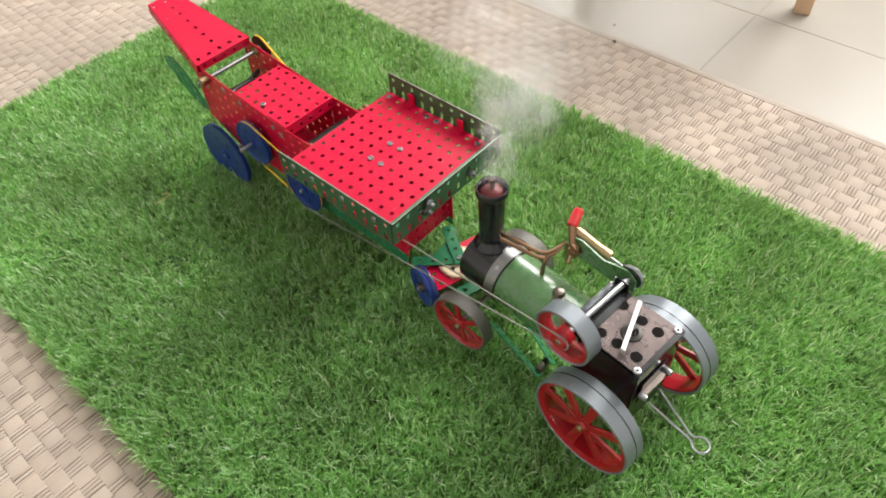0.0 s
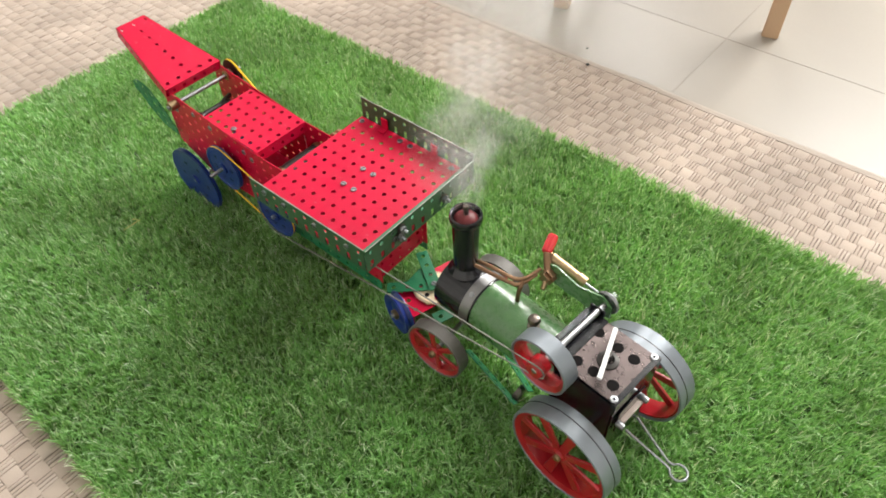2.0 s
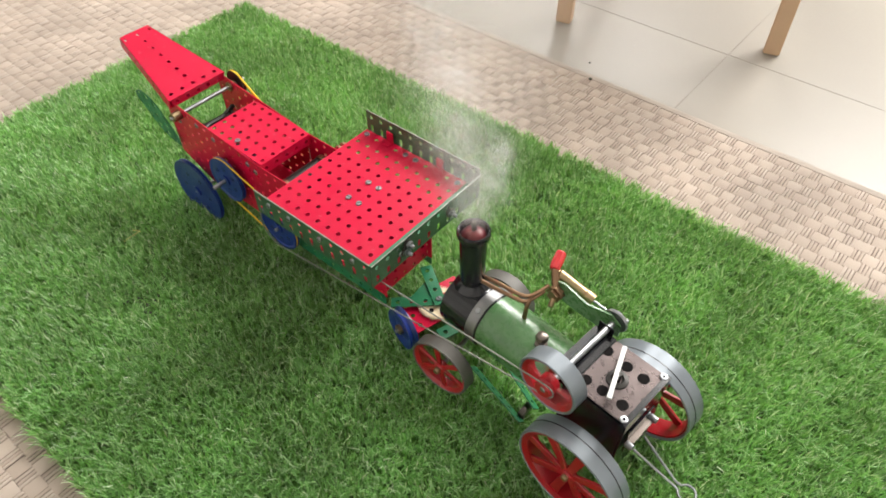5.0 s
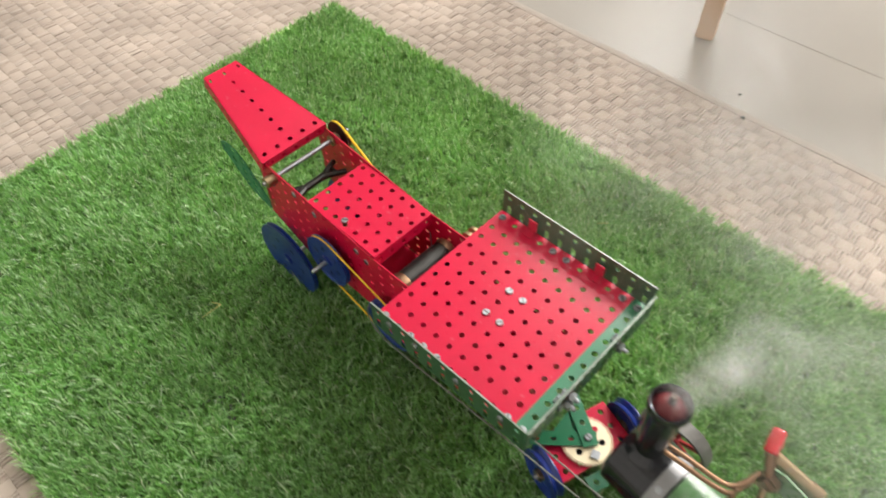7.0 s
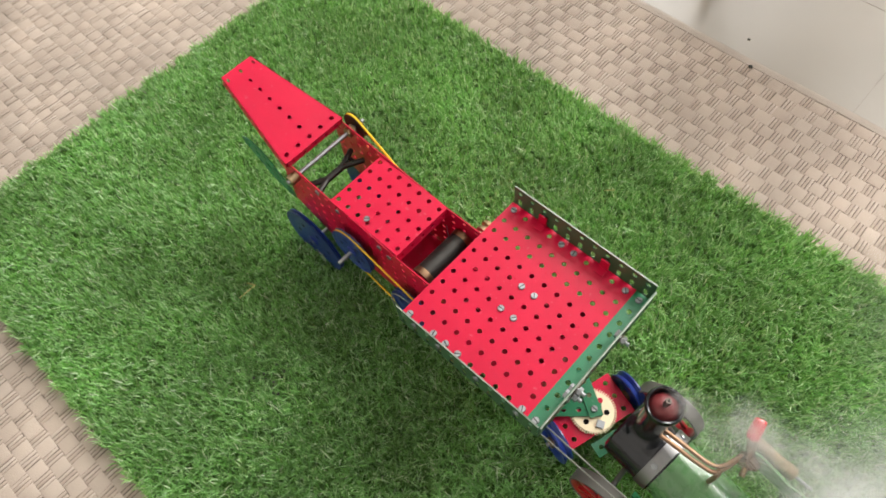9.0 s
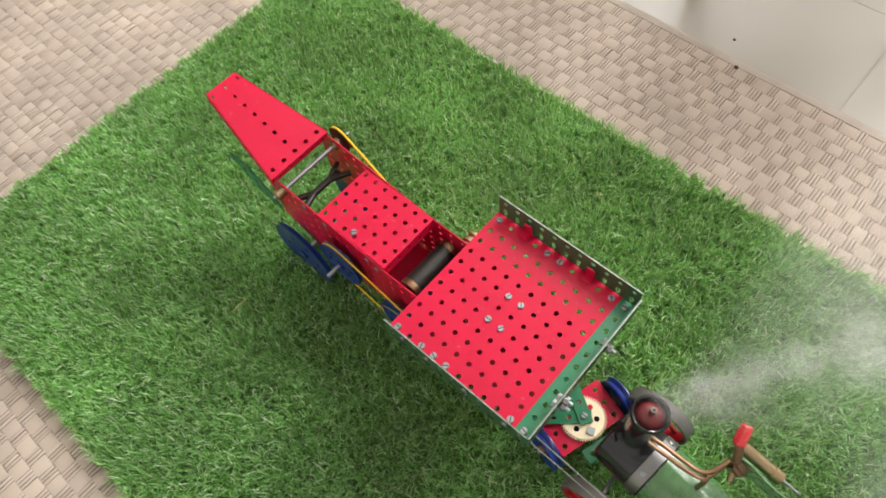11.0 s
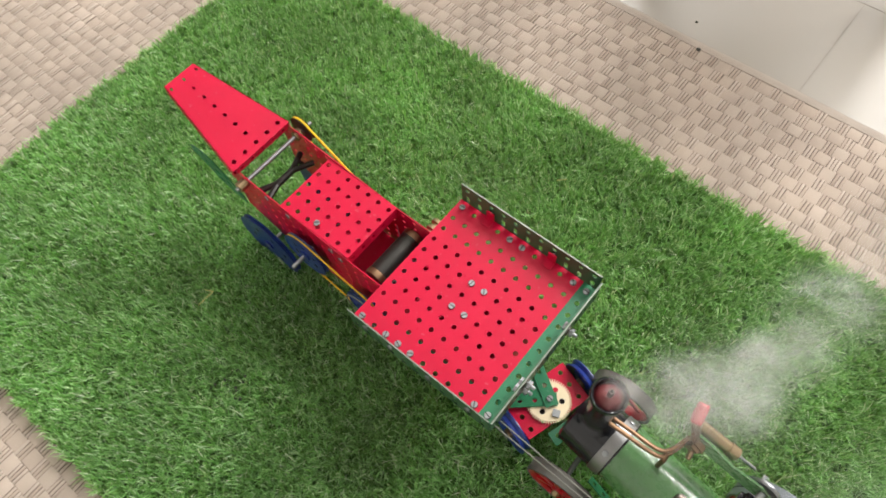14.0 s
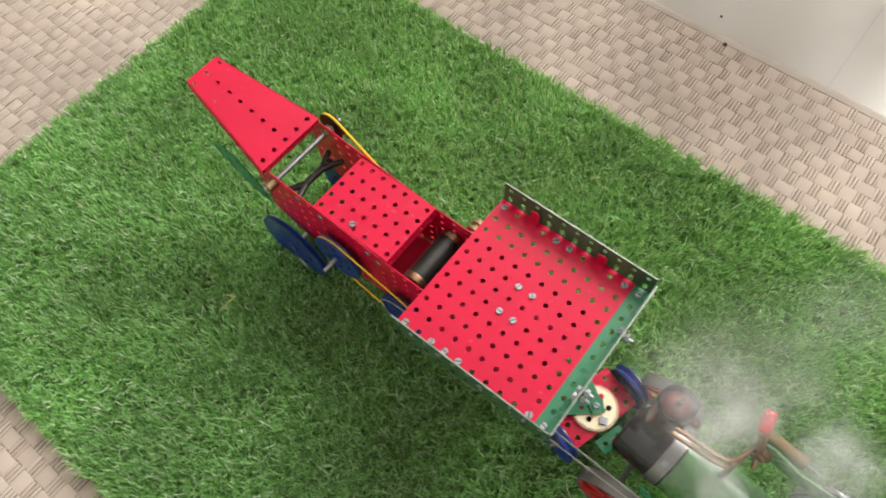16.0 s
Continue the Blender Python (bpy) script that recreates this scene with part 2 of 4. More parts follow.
def rod(a, b, r, steps=14):
    a, b = Vector(a), Vector(b)
    d = b - a
    bm = lathe([(0, 0), (r * 0.8, 0), (r, r * 0.25), (r, d.length - r * 0.25), (r * 0.8, d.length), (0, d.length)], steps)
    return moved(bm, Matrix.Translation(a) @ d.to_track_quat("Z", "Y").to_matrix().to_4x4())


def tube(points, r, steps=10, close=False):
    """A bent wire or pipe along points."""
    pts = [Vector(p) for p in points]
    bm = bmesh.new()
    rings = []
    n = len(pts)
    up = Vector((0.13, 0.21, 0.97)).normalized()
    for k, p in enumerate(pts):
        if close:
            d = (pts[(k + 1) % n] - pts[k - 1]).normalized()
        else:
            d = (pts[min(k + 1, n - 1)] - pts[max(k - 1, 0)]).normalized()
        u = d.cross(up).normalized()
        w = d.cross(u).normalized()
        rings.append([bm.verts.new(p + r * (math.cos(a) * u + math.sin(a) * w)) for a in [2 * math.pi * s / steps for s in range(steps)]])
    for k in range(n if close else n - 1):
        a, b = rings[k], rings[(k + 1) % n]
        for s in range(steps):
            bm.faces.new((a[s], a[(s + 1) % steps], b[(s + 1) % steps], b[s]))
    if not close:
        bm.faces.new(rings[0][::-1])
        bm.faces.new(rings[-1])
    bmesh.ops.recalc_face_normals(bm, faces=bm.faces[:])
    return bm


def smooth_path(points, per=8):
    """Points on a smooth curve through the given ones."""
    pts = [Vector(p) for p in points]
    out = []
    for k in range(len(pts) - 1):
        p0, p1, p2, p3 = pts[max(k - 1, 0)], pts[k], pts[k + 1], pts[min(k + 2, len(pts) - 1)]
        for s in range(per):
            t = s / per
            out.append(0.5 * ((2 * p1) + (p2 - p0) * t + (2 * p0 - 5 * p1 + 4 * p2 - p3) * t * t + (3 * p1 - p0 - 3 * p2 + p3) * t ** 3))
    return out + [pts[-1]]


def perforated(nx, ny, px=P, py=P, hole=0.0021, thick=0.0009, slot=None, skip=(), warp=None, ex=0.5, ey=0.5):
    """A plate of nx by ny holes, its first hole at the origin, its top at z = 0. slot: rows j whose holes are long upright slots.
    warp: bends the finished plate. ex, ey: the rim beyond the last holes, in pitches."""
    bm = bmesh.new()
    made = {}

    def v(x, y, z):
        key = (round(x * 1e6), round(y * 1e6), round(z * 1e7))
        if key not in made:
            made[key] = bm.verts.new((x, y, z))
        return made[key]

    for i in range(nx):
        for j in range(ny):
            cx, cy = i * px, j * py
            x0, x1 = cx - px * (ex if i == 0 else 0.5), cx + px * (ex if i == nx - 1 else 0.5)
            y0, y1 = cy - py * (ey if j == 0 else 0.5), cy + py * (ey if j == ny - 1 else 0.5)
            outer = [(x1, cy), (x1, y1), (cx, y1), (x0, y1), (x0, cy), (x0, y0), (cx, y0), (x1, y0)]
            if (i, j) in skip:
                for z, turn in ((0, 1), (-thick, -1)):
                    bm.faces.new([v(x, y, z) for x, y in outer][::turn])
            else:
                sy = 2.1 if slot and j in slot else 1.0
                inner = []
                for k in range(16):
                    a = k * math.pi / 8
                    inner.append((cx + hole * math.cos(a), cy + hole * math.sin(a) + (hole * (sy - 1) * (1 if math.sin(a) > 0.01 else -1 if math.sin(a) < -0.01 else 0))))
                for k in range(8):
                    a, b = outer[k], outer[(k + 1) % 8]
                    h0, h1, h2 = inner[2 * k], inner[2 * k + 1], inner[(2 * k + 2) % 16]
                    for z, turn in ((0, 1), (-thick, -1)):
                        bm.faces.new([v(*p, z) for p in (h0, a, b, h2, h1)][::turn])
                    for p, q in ((h0, h1), (h1, h2)):
                        bm.faces.new((v(*p, 0), v(*q, 0), v(*q, -thick), v(*p, -thick)))
            sides = []
            if i == nx - 1:
                sides.append((7, 0, 1))
            if i == 0:
                sides.append((3, 4, 5))
            if j == ny - 1:
                sides.append((1, 2, 3))
            if j == 0:
                sides.append((5, 6, 7))
            for s in sides:
                for p, q in zip(s, s[1:]):
                    bm.faces.new((v(*outer[p], 0), v(*outer[p], -thick), v(*outer[q], -thick), v(*outer[q], 0)))
    if warp:
        for w in bm.verts:
            w.co = Vector(warp(w.co))
    bmesh.ops.recalc_face_normals(bm, faces=bm.faces[:])
    return bm


def bolt(r=0.0028, h=0.0014):
    """A slotted cheese-head bolt, standing on z = 0."""
    bm = lathe([(0, -0.0012), (r * 0.55, -0.0012), (r * 0.55, 0), (r, 0), (r, h * 0.75), (r * 0.88, h), (0, h)], 14)
    return bm


def slot_cut(r=0.0028, h=0.0014):
    return box(-r * 0.92, r * 0.92, -r * 0.13, r * 0.13, h - 0.0001, h + 0.00012)


BOLT_MESH = None


def put_bolt(parent, place, turn=0, rx=0, ry=0, name="bolt"):
    """A bolt and its slot, sharing one mesh with all others."""
    global BOLT_MESH
    if BOLT_MESH is None:
        bm = bolt()
        me = bpy.data.meshes.new("bolt")
        n = len(bm.faces)
        add(bm, slot_cut())
        bm.faces.ensure_lookup_table()
        for f in bm.faces[n:]:
            f.material_index = 1
        bm.to_mesh(me)
        bm.free()
        me.materials.append(STEEL)
        me.materials.append(DARK)
        for poly in me.polygons:
            poly.use_smooth = True
        me.set_sharp_from_angle(angle=radians(32))
        BOLT_MESH = me
    ob = new(name, BOLT_MESH)
    ob.parent = parent
    ob.matrix_basis = pose(*place, rx, ry, turn)
    return ob


# ---- the room ----
def slab(name, label, mat, *dims, bevel=0.0, category="wall"):
    ob = part(name, box(*dims, bevel), mat)
    return tagged(ob, label, category, kind="structure")


T = 0.12
slab("wall_south", "plain pale plastered wall", PLASTER, WALL_W - T, WALL_E + T, WALL_S - T, WALL_S, 0, ROOF)
slab("wall_west", "plain pale plastered wall", PLASTER, WALL_W - T, WALL_W, WALL_S, WALL_N, 0, ROOF)
slab("wall_east", "plain pale plastered wall", PLASTER, WALL_E, WALL_E + T, WALL_S, WALL_N, 0, ROOF)
slab("ceiling", "plain white plastered ceiling", PLASTER, WALL_W - T, WALL_E + T, WALL_S - T, WALL_N + T, ROOF, ROOF + T, category="ceiling")
north = box(WALL_W - T, WALL_E + T, WALL_N, WALL_N + T, 0, WIN_Z0)
add(north, box(WALL_W - T, WALL_E + T, WALL_N, WALL_N + T, WIN_Z1, ROOF))
piers = [WALL_W - T] + [x for pair in WINDOWS for x in pair[:2]] + [WALL_E + T]
for x0, x1 in zip(piers[::2], piers[1::2]):
    add(north, box(x0, x1, WALL_N, WALL_N + T, WIN_Z0, WIN_Z1))
tagged(part("wall_north", north, PLASTER), "plain pale plastered wall with two windows", "wall", kind="structure")
for k, (x0, x1, power) in enumerate(WINDOWS):
    window = tagged(new("window_%d" % (k + 1)), "white-framed window letting in daylight", "window", kind="structure")
    y0, y1 = WALL_N + 0.05, WALL_N + 0.10
    frame_bm = box(x0, x0 + 0.05, y0, y1, WIN_Z0, WIN_Z1, 0.004)
    add(frame_bm, box(x1 - 0.05, x1, y0, y1, WIN_Z0, WIN_Z1, 0.004))
    add(frame_bm, box(x0 + 0.05, x1 - 0.05, y0, y1, WIN_Z0, WIN_Z0 + 0.05, 0.004))
    add(frame_bm, box(x0 + 0.05, x1 - 0.05, y0, y1, WIN_Z1 - 0.05, WIN_Z1, 0.004))
    part("window_frame", frame_bm, FRAME_WHITE, window)
    part("window_sill", box(x0 - 0.03, x1 + 0.03, WALL_N - 0.1, WALL_N - 0.002, WIN_Z0 - 0.03, WIN_Z0, 0.005), FRAME_WHITE, window)

# tiled floor: grout bed and large cream tiles, one corner of four at TX, TY
TX, TY, TS = 0.0915, 0.6480, 0.60
floor = tagged(part("floor", box(WALL_W, WALL_E, WALL_S, WALL_N, -0.05, -0.0059), GROUT), "cream ceramic tiled floor with thin dark joints", "floor", kind="structure")
tile_me = bpy.data.meshes.new("tile")
tb = box(-TS / 2 + 0.0004, TS / 2 - 0.0004, -TS / 2 + 0.0004, TS / 2 - 0.0004, -0.006, 0.0, 0.0004)
tb.to_mesh(tile_me)
tb.free()
tile_me.materials.append(TILE)
for a in range(-4, 4):
    for c in range(-5, 2):
        ob = new("tile", tile_me)
        ob.parent = floor
        ob.location = (TX + (a + 0.5) * TS, TY + (c + 0.5) * TS, -0.0055)

# woven rug
RUG_N, RUG_X0, RUG_X1, RUG_S = 0.476, -1.25, 0.77, -0.85
rug = tagged(new("woven_rug"), "flat woven beige straw rug on a tiled floor", "rug")
part("backing", box(RUG_X0, RUG_X1, RUG_S, RUG_N - 0.008, -0.0054, -0.0028), RUG_BASE, rug)
WX, WY = 0.0266, 0.0165        # repeat of the weave along and across
MAT_X0, MAT_X1, MAT_Y0, MAT_Y1 = -0.567, 0.66, -0.317, 0.292


def pieces_mesh(name, centres, sx, sy, rise, mat, parent, seed):
    """Many small domed strips in one mesh."""
    rnd = np.random.RandomState(seed)
    us = np.array([-0.5, -0.41, 0.41, 0.5])
    gx, gy = np.meshgrid(us, us, indexing="ij")
    dome = np.where((np.abs(gx) < 0.45) & (np.abs(gy) < 0.45), 1.0, np.where((np.abs(gx) < 0.45) | (np.abs(gy) < 0.45), 0.35, 0.0)).ravel()
    base = np.stack([gx.ravel() * sx, gy.ravel() * sy, dome * rise], 1)
    n = len(centres)
    ang = rnd.normal(0, 0.018, n)
    scl = rnd.normal(1, 0.05, (n, 1, 3))
    scl[:, :, 2] = np.clip(rnd.normal(1, 0.2, (n, 1)), 0.5, 1.6)
    pts = base[None] * scl
    ca, sa = np.cos(ang)[:, None], np.sin(ang)[:, None]
    x, y = pts[..., 0] * ca - pts[..., 1] * sa, pts[..., 0] * sa + pts[..., 1] * ca
    co = np.stack([x, y, pts[..., 2]], -1) + np.asarray(centres)[:, None, :]
    quads = np.array([(i * 4 + j, (i + 1) * 4 + j, (i + 1) * 4 + j + 1, i * 4 + j + 1) for i in range(3) for j in range(3)])
    faces = (quads[None] + (np.arange(n) * 16)[:, None, None]).reshape(-1, 4)
    return fast_mesh(name, co.reshape(-1, 3), faces, mat, parent)


def fast_mesh(name, co, faces, mat, parent=None):
    me = bpy.data.meshes.new(name)
    k = faces.shape[1]
    me.vertices.add(len(co))
    me.vertices.foreach_set("co", co.astype(np.float32).ravel())
    me.loops.add(faces.size)
    me.loops.foreach_set("vertex_index", faces.astype(np.int32).ravel())
    me.polygons.add(len(faces))
    me.polygons.foreach_set("loop_start", np.arange(0, faces.size, k, dtype=np.int32))
    me.polygons.foreach_set("use_smooth", np.ones(len(faces), dtype=bool))
    me.update(calc_edges=True)
    me.materials.append(mat)
    ob = new(name, me)
    ob.parent = parent
    return ob


flats, strands = [], []
rows_y = int((RUG_N - 0.013 - RUG_S) / WY)
for r in range(rows_y):
    y = RUG_N - 0.013 - (r + 0.5) * WY
    for c in range(int((RUG_X1 - RUG_X0) / WX) + 1):
        x = RUG_X0 + (c + 0.5 * (r % 2) + 0.25) * WX
        if MAT_X0 + 0.03 < x < MAT_X1 - 0.03 and MAT_Y0 + 0.03 < y < MAT_Y1 - 0.03:
            continue
        if x > 0.75 or x > RUG_X1 - 0.02:
            continue
        flats.append((x, y, -0.0026))
        for s in (-1, 0, 1):
            strands.append((x + WX / 2 + s * 0.0038, y, -0.0027))
tagged(pieces_mesh("weave", flats, 0.0149, 0.0161, 0.0008, WEAVE, rug, 3), kind="stuff")
tagged(pieces_mesh("weft", strands, 0.0029, 0.0174, 0.0010, STRAND, rug, 4), kind="stuff")
border = bmesh.new()
lip = [(-0.0135, -0.0029), (-0.0125, -0.0017), (-0.008, -0.0014), (-0.003, -0.0019), (0.0, -0.0040), (0.0004, -0.0054), (-0.0075, -0.0054)]
for x in np.linspace(RUG_X0, RUG_X1, 90):
    for dy, z in lip:
        border.verts.new((x, RUG_N + dy + 0.0012 * noise.noise(Vector((x * 9, 0, 0))), z + 0.0003 * noise.noise(Vector((x * 40, dy * 90, 1))) * (z > -0.005)))
border.verts.ensure_lookup_table()
m_lip = len(lip)
for k in range(89):
    for q in range(m_lip):
        i, j = k * m_lip + q, k * m_lip + (q + 1) % m_lip
        border.faces.new([border.verts[v] for v in (i, j, j + m_lip, i + m_lip)])
for k in (0, 89):
    border.faces.new([border.verts[k * m_lip + q] for q in range(m_lip)])
bmesh.ops.recalc_face_normals(border, faces=border.faces[:])
part("border", border, material("rug_border", (0.38, 0.325, 0.278), 0.7, vary=0.15, scale=40, bump=0.6, bump_scale=500), rug, "plain stitched beige border")

# artificial lawn mat
lawn = tagged(new("grass_mat"), "green artificial grass mat lying on a rug", "artificial grass")
part("backing", box(MAT_X0 + 0.004, MAT_X1 - 0.004, MAT_Y0 + 0.004, MAT_Y1 - 0.004, -0.0006, 0.005, 0.001), SOIL, lawn, "dark green mat backing")


def blades(name, tufts, each, length, width, lean, seed, mat):
    """Tufts of fanned-out blades; the pile leans to one side in patches."""
    rnd = np.random.RandomState(seed)
    n = tufts * each
    tx, ty = rnd.uniform(MAT_X0 + 0.004, MAT_X1 - 0.004, tufts), rnd.uniform(MAT_Y0 + 0.004, MAT_Y1 - 0.004, tufts)
    a = rnd.uniform(0, 2 * np.pi, n)
    off = np.abs(rnd.normal(0, 0.0018, n))
    x, y = np.repeat(tx, each) + np.cos(a) * off, np.repeat(ty, each) + np.sin(a) * off
    h = length * rnd.uniform(0.55, 1.18, n) * np.repeat(rnd.uniform(0.86, 1.1, tufts), each) * np.interp(x, (-0.30, 0.10), (0.70, 1.0))   # worn lower at one end
    tilt = np.abs(rnd.normal(lean, 0.24, n))
    sway = 0.35 * np.sin(7 * x + 3 * np.sin(5 * y)) + 0.3 + 0.3 * np.sin(31 * x - 23 * y + 2 * np.sin(17 * y))
    tuft_x, tuft_y = np.repeat(rnd.normal(0, 0.13, tufts), each), np.repeat(rnd.normal(0, 0.13, tufts), each)
    dx, dy = np.cos(a) * tilt + 0.13 * np.cos(sway * 3) + tuft_x, np.sin(a) * tilt - 0.06 + tuft_y
    w = width * rnd.uniform(0.7, 1.3, n)
    b = a + np.pi / 2 + rnd.normal(0, 0.5, n)
    wx, wy = np.cos(b) * w / 2, np.sin(b) * w / 2
    co = np.zeros((n, 5, 3))
    for k, (f, g, s) in enumerate(((0, 0, 1), (0, 0, -1), (0.55, 0.30, -0.9), (0.55, 0.30, 0.9), (1, 1, 0))):
        co[:, k, 0] = x + dx * h * g + s * wx
        co[:, k, 1] = y + dy * h * g + s * wy
        drop = 1 - 0.35 * np.minimum(1, tilt) * g
        co[:, k, 2] = 0.0045 + h * f * drop
    idx = (np.arange(n) * 5)[:, None]
    faces = np.concatenate([np.stack([idx[:, 0], idx[:, 0] + 1, idx[:, 0] + 2], 1), np.stack([idx[:, 0], idx[:, 0] + 2, idx[:, 0] + 3], 1), np.stack([idx[:, 0] + 3, idx[:, 0] + 2, idx[:, 0] + 4], 1)])
    ob = fast_mesh(name, co.reshape(-1, 3), faces, mat, lawn)
    return tagged(ob, kind="stuff")


blades("turf", 66000, 6, 0.0172, 0.00112, 0.32, 11, GRASS)

# small dark crumb on the rug and one on the tiles
for place, s in (((-0.0295, 0.4612, -0.0006), 0.0027), ((-0.055, 0.503, -0.0052), 0.0019)):
    bm = bmesh.new()
    bmesh.ops.create_icosphere(bm, subdivisions=2, radius=s)
    for v in bm.verts:
        v.co *= 1 + 0.35 * noise.noise(v.co * 500 + Vector(place) * 90)
        v.co.z = max(v.co.z * 0.5, -0.0005)
    tagged(part("crumb", bm, DEBRIS, m=Matrix.Translation(place)), "small dark crumb of dirt lying on the floor", "debris")


# bits of straw and dark flecks lying in the pile
DRY = material("dry_straw", (0.62, 0.55, 0.22), 0.6, vary=0.2, scale=300)
for a, b in (((-0.2448, -0.1367), (-0.2438, -0.1170)), ((-0.2438, -0.1170), (-0.2520, -0.1215)), ((0.330, -0.150), (0.336, -0.141)), ((-0.05, 0.20), (-0.042, 0.207))):
    mid = ((a[0] + b[0]) / 2 + 0.0008, (a[1] + b[1]) / 2, 0.0156)
    tagged(part("straw", tube(smooth_path([(*a, 0.0140), mid, (*b, 0.0148)], 3), 0.0005, 6), DRY), "thin dry yellow straw lying in the grass mat", "straw", "straws in the grass")
rnd = random.Random(5)
for k in range(16):
    x, y = -0.160 + rnd.gauss(0, 0.009), -0.1725 + rnd.gauss(0, 0.007)
    bm = bmesh.new()
    bmesh.ops.create_icosphere(bm, subdivisions=1, radius=rnd.uniform(0.0010, 0.0020))
    for v in bm.verts:
        v.co *= 1 + 0.4 * noise.noise(v.co * 700 + Vector((k, 2, 3)))
    tagged(part("dirt_fleck", bm, DEBRIS, m=pose(x, y, 0.0125, 20 * k, 35 * k, 0)), "tiny dark fleck of dirt in the grass mat", "debris", "dirt flecks in the grass")


# ---- wooden chair behind the rug ----
def chair():
    ob = thing("wooden_chair", "pale wooden chair with square legs on cream tiles", "chair")
    for x, y in ((0.137, 0.696), (-0.150, 0.5825), (0.04, 1.0), (-0.25, 0.89)):
        bm = box(-0.0115, 0.0115, -0.0100, 0.0100, -0.0053, 0.43, 0.0015)
        part("leg", bm, WOOD, ob, m=pose(x, y, 0, 0, 0, 14))
    seat = box(-0.19, 0.19, -0.2, 0.2, 0.43, 0.452, 0.006)
    part("seat", seat, WOOD, ob, m=pose(-0.057, 0.79, 0, 0, 0, 20))
    for z in (0.18,):
        part("stretcher", rod((0.137, 0.696, z), (0.04, 1.0, z), 0.008), WOOD, ob)
        part("stretcher", rod((-0.150, 0.584, z), (-0.25, 0.89, z), 0.008), WOOD, ob)
    return ob


chair()


# ---- threshing machine built from a metal construction set ----
mill = thing("toy_threshing_machine", "red and green metal construction-set threshing machine with blue wheels", "toy machine")
CY = -0.0030                   # middle of the narrow body
HALF = 0.0312

# feeding tray: two red plates side by side, green girders round three sides
for k in (0, 1):
    bm = perforated(5, 11)
    part("tray_plate", bm, RED, mill, "red perforated plate", pose((-5 + 5 * k) * P, -5 * P, DECK + 0.0003 * k))
edge = perforated(1, 11, px=P, ex=0.5)
part("front_flange", edge, GREEN, mill, "green perforated girder flange", pose(5 * P, -5 * P, DECK + 0.0002))


def girder(n):
    """A flat girder standing upright: round holes above, upright slots below. x along, z up."""
    bm = perforated(n, 2, px=P, py=P, hole=0.0021, thick=0.0009, slot=(0,))
    return moved(bm, Matrix.Rotation(radians(90), 4, "X"))


part("side_girder", girder(11), DULL_GREEN, mill, "green flat girder with slots", pose(-5 * P, -5.5 * P - 0.0006, DECK - 0.0018))
part("side_girder", girder(11), DULL_GREEN, mill, "green flat girder with slots", pose(-5 * P, 5.5 * P + 0.0014, DECK + 0.0032))
part("front_girder", girder(11), DULL_GREEN, mill, "green flat girder with slots", pose(5.5 * P + 0.0014, -5 * P, DECK - 0.0022, 0, 0, 90))
for i, j in ((4, 6), (5, 6), (4, 4), (5, 4), (0, 10), (9, 10), (4, 10), (5, 10), (10, 10), (0, 0), (9, 0), (10, 0), (3, 0), (4, 0), (2, 0)):
    put_bolt(mill, ((i - 5) * P, (j - 5) * P, DECK + 0.0003), turn=(i * 53 + j * 37) % 180)
# bare metal along the rims where the paint is rubbed off
WORN = material("rubbed_metal", (0.04, 0.10, 0.05), 0.4, 0.6, vary=0.1, scale=150, bump=0.1, second=(0.42, 0.43, 0.40))
for x0, x1, y0, y1, top in ((-5.5, 5.5, -5.5 * P - 0.0007, -5.5 * P + 0.0004, DECK + 0.0173), (-5.5, 5.5, 5.5 * P + 0.0013, 5.5 * P + 0.0024, DECK + 0.0222)):
    part("rubbed_edge", box(x0 * P, x1 * P, y0, y1, top - 0.0003, top + 0.0001), WORN, mill, "paint rubbed off the rim")
part("rubbed_edge", box(5.5 * P + 0.0013, 5.5 * P + 0.0024, -5.5 * P, 5.5 * P, DECK + 0.0166, DECK + 0.0170), WORN, mill, "paint rubbed off the rim")
# small red and brass brackets that hold the girders
for x, y, s in ((0.026, 5.5 * P, -1), (-0.037, 5.5 * P, -1)):
    br = box(-0.004, 0.004, -0.0022, -0.0005, 0.0005, 0.0125, 0.0004)
    add(br, box(-0.004, 0.004, -0.009, -0.0005, 0.0005, 0.0014, 0.0003))
    part("bracket", br, RED, mill, "small red angle bracket", pose(x, y, DECK))
    put_bolt(mill, (x, y + 0.002, DECK + 0.0085), rx=-90)
for i in (1, 3, 6, 9):
    put_bolt(mill, ((i - 5) * P, -5.5 * P - 0.0010, DECK + 0.010), rx=90)
for y in (-0.036, -0.030, 0.026):
    put_bolt(mill, (5.5 * P + 0.0016, y, DECK + 0.004), ry=90)
    nut = lathe([(0, 0), (0.0036, 0), (0.0036, 0.0026), (0, 0.0026)], 6)
    part("nut", nut, STEEL, mill, "steel nut", pose(5.5 * P + 0.0002, y, DECK + 0.0095, 0, -90, 0))


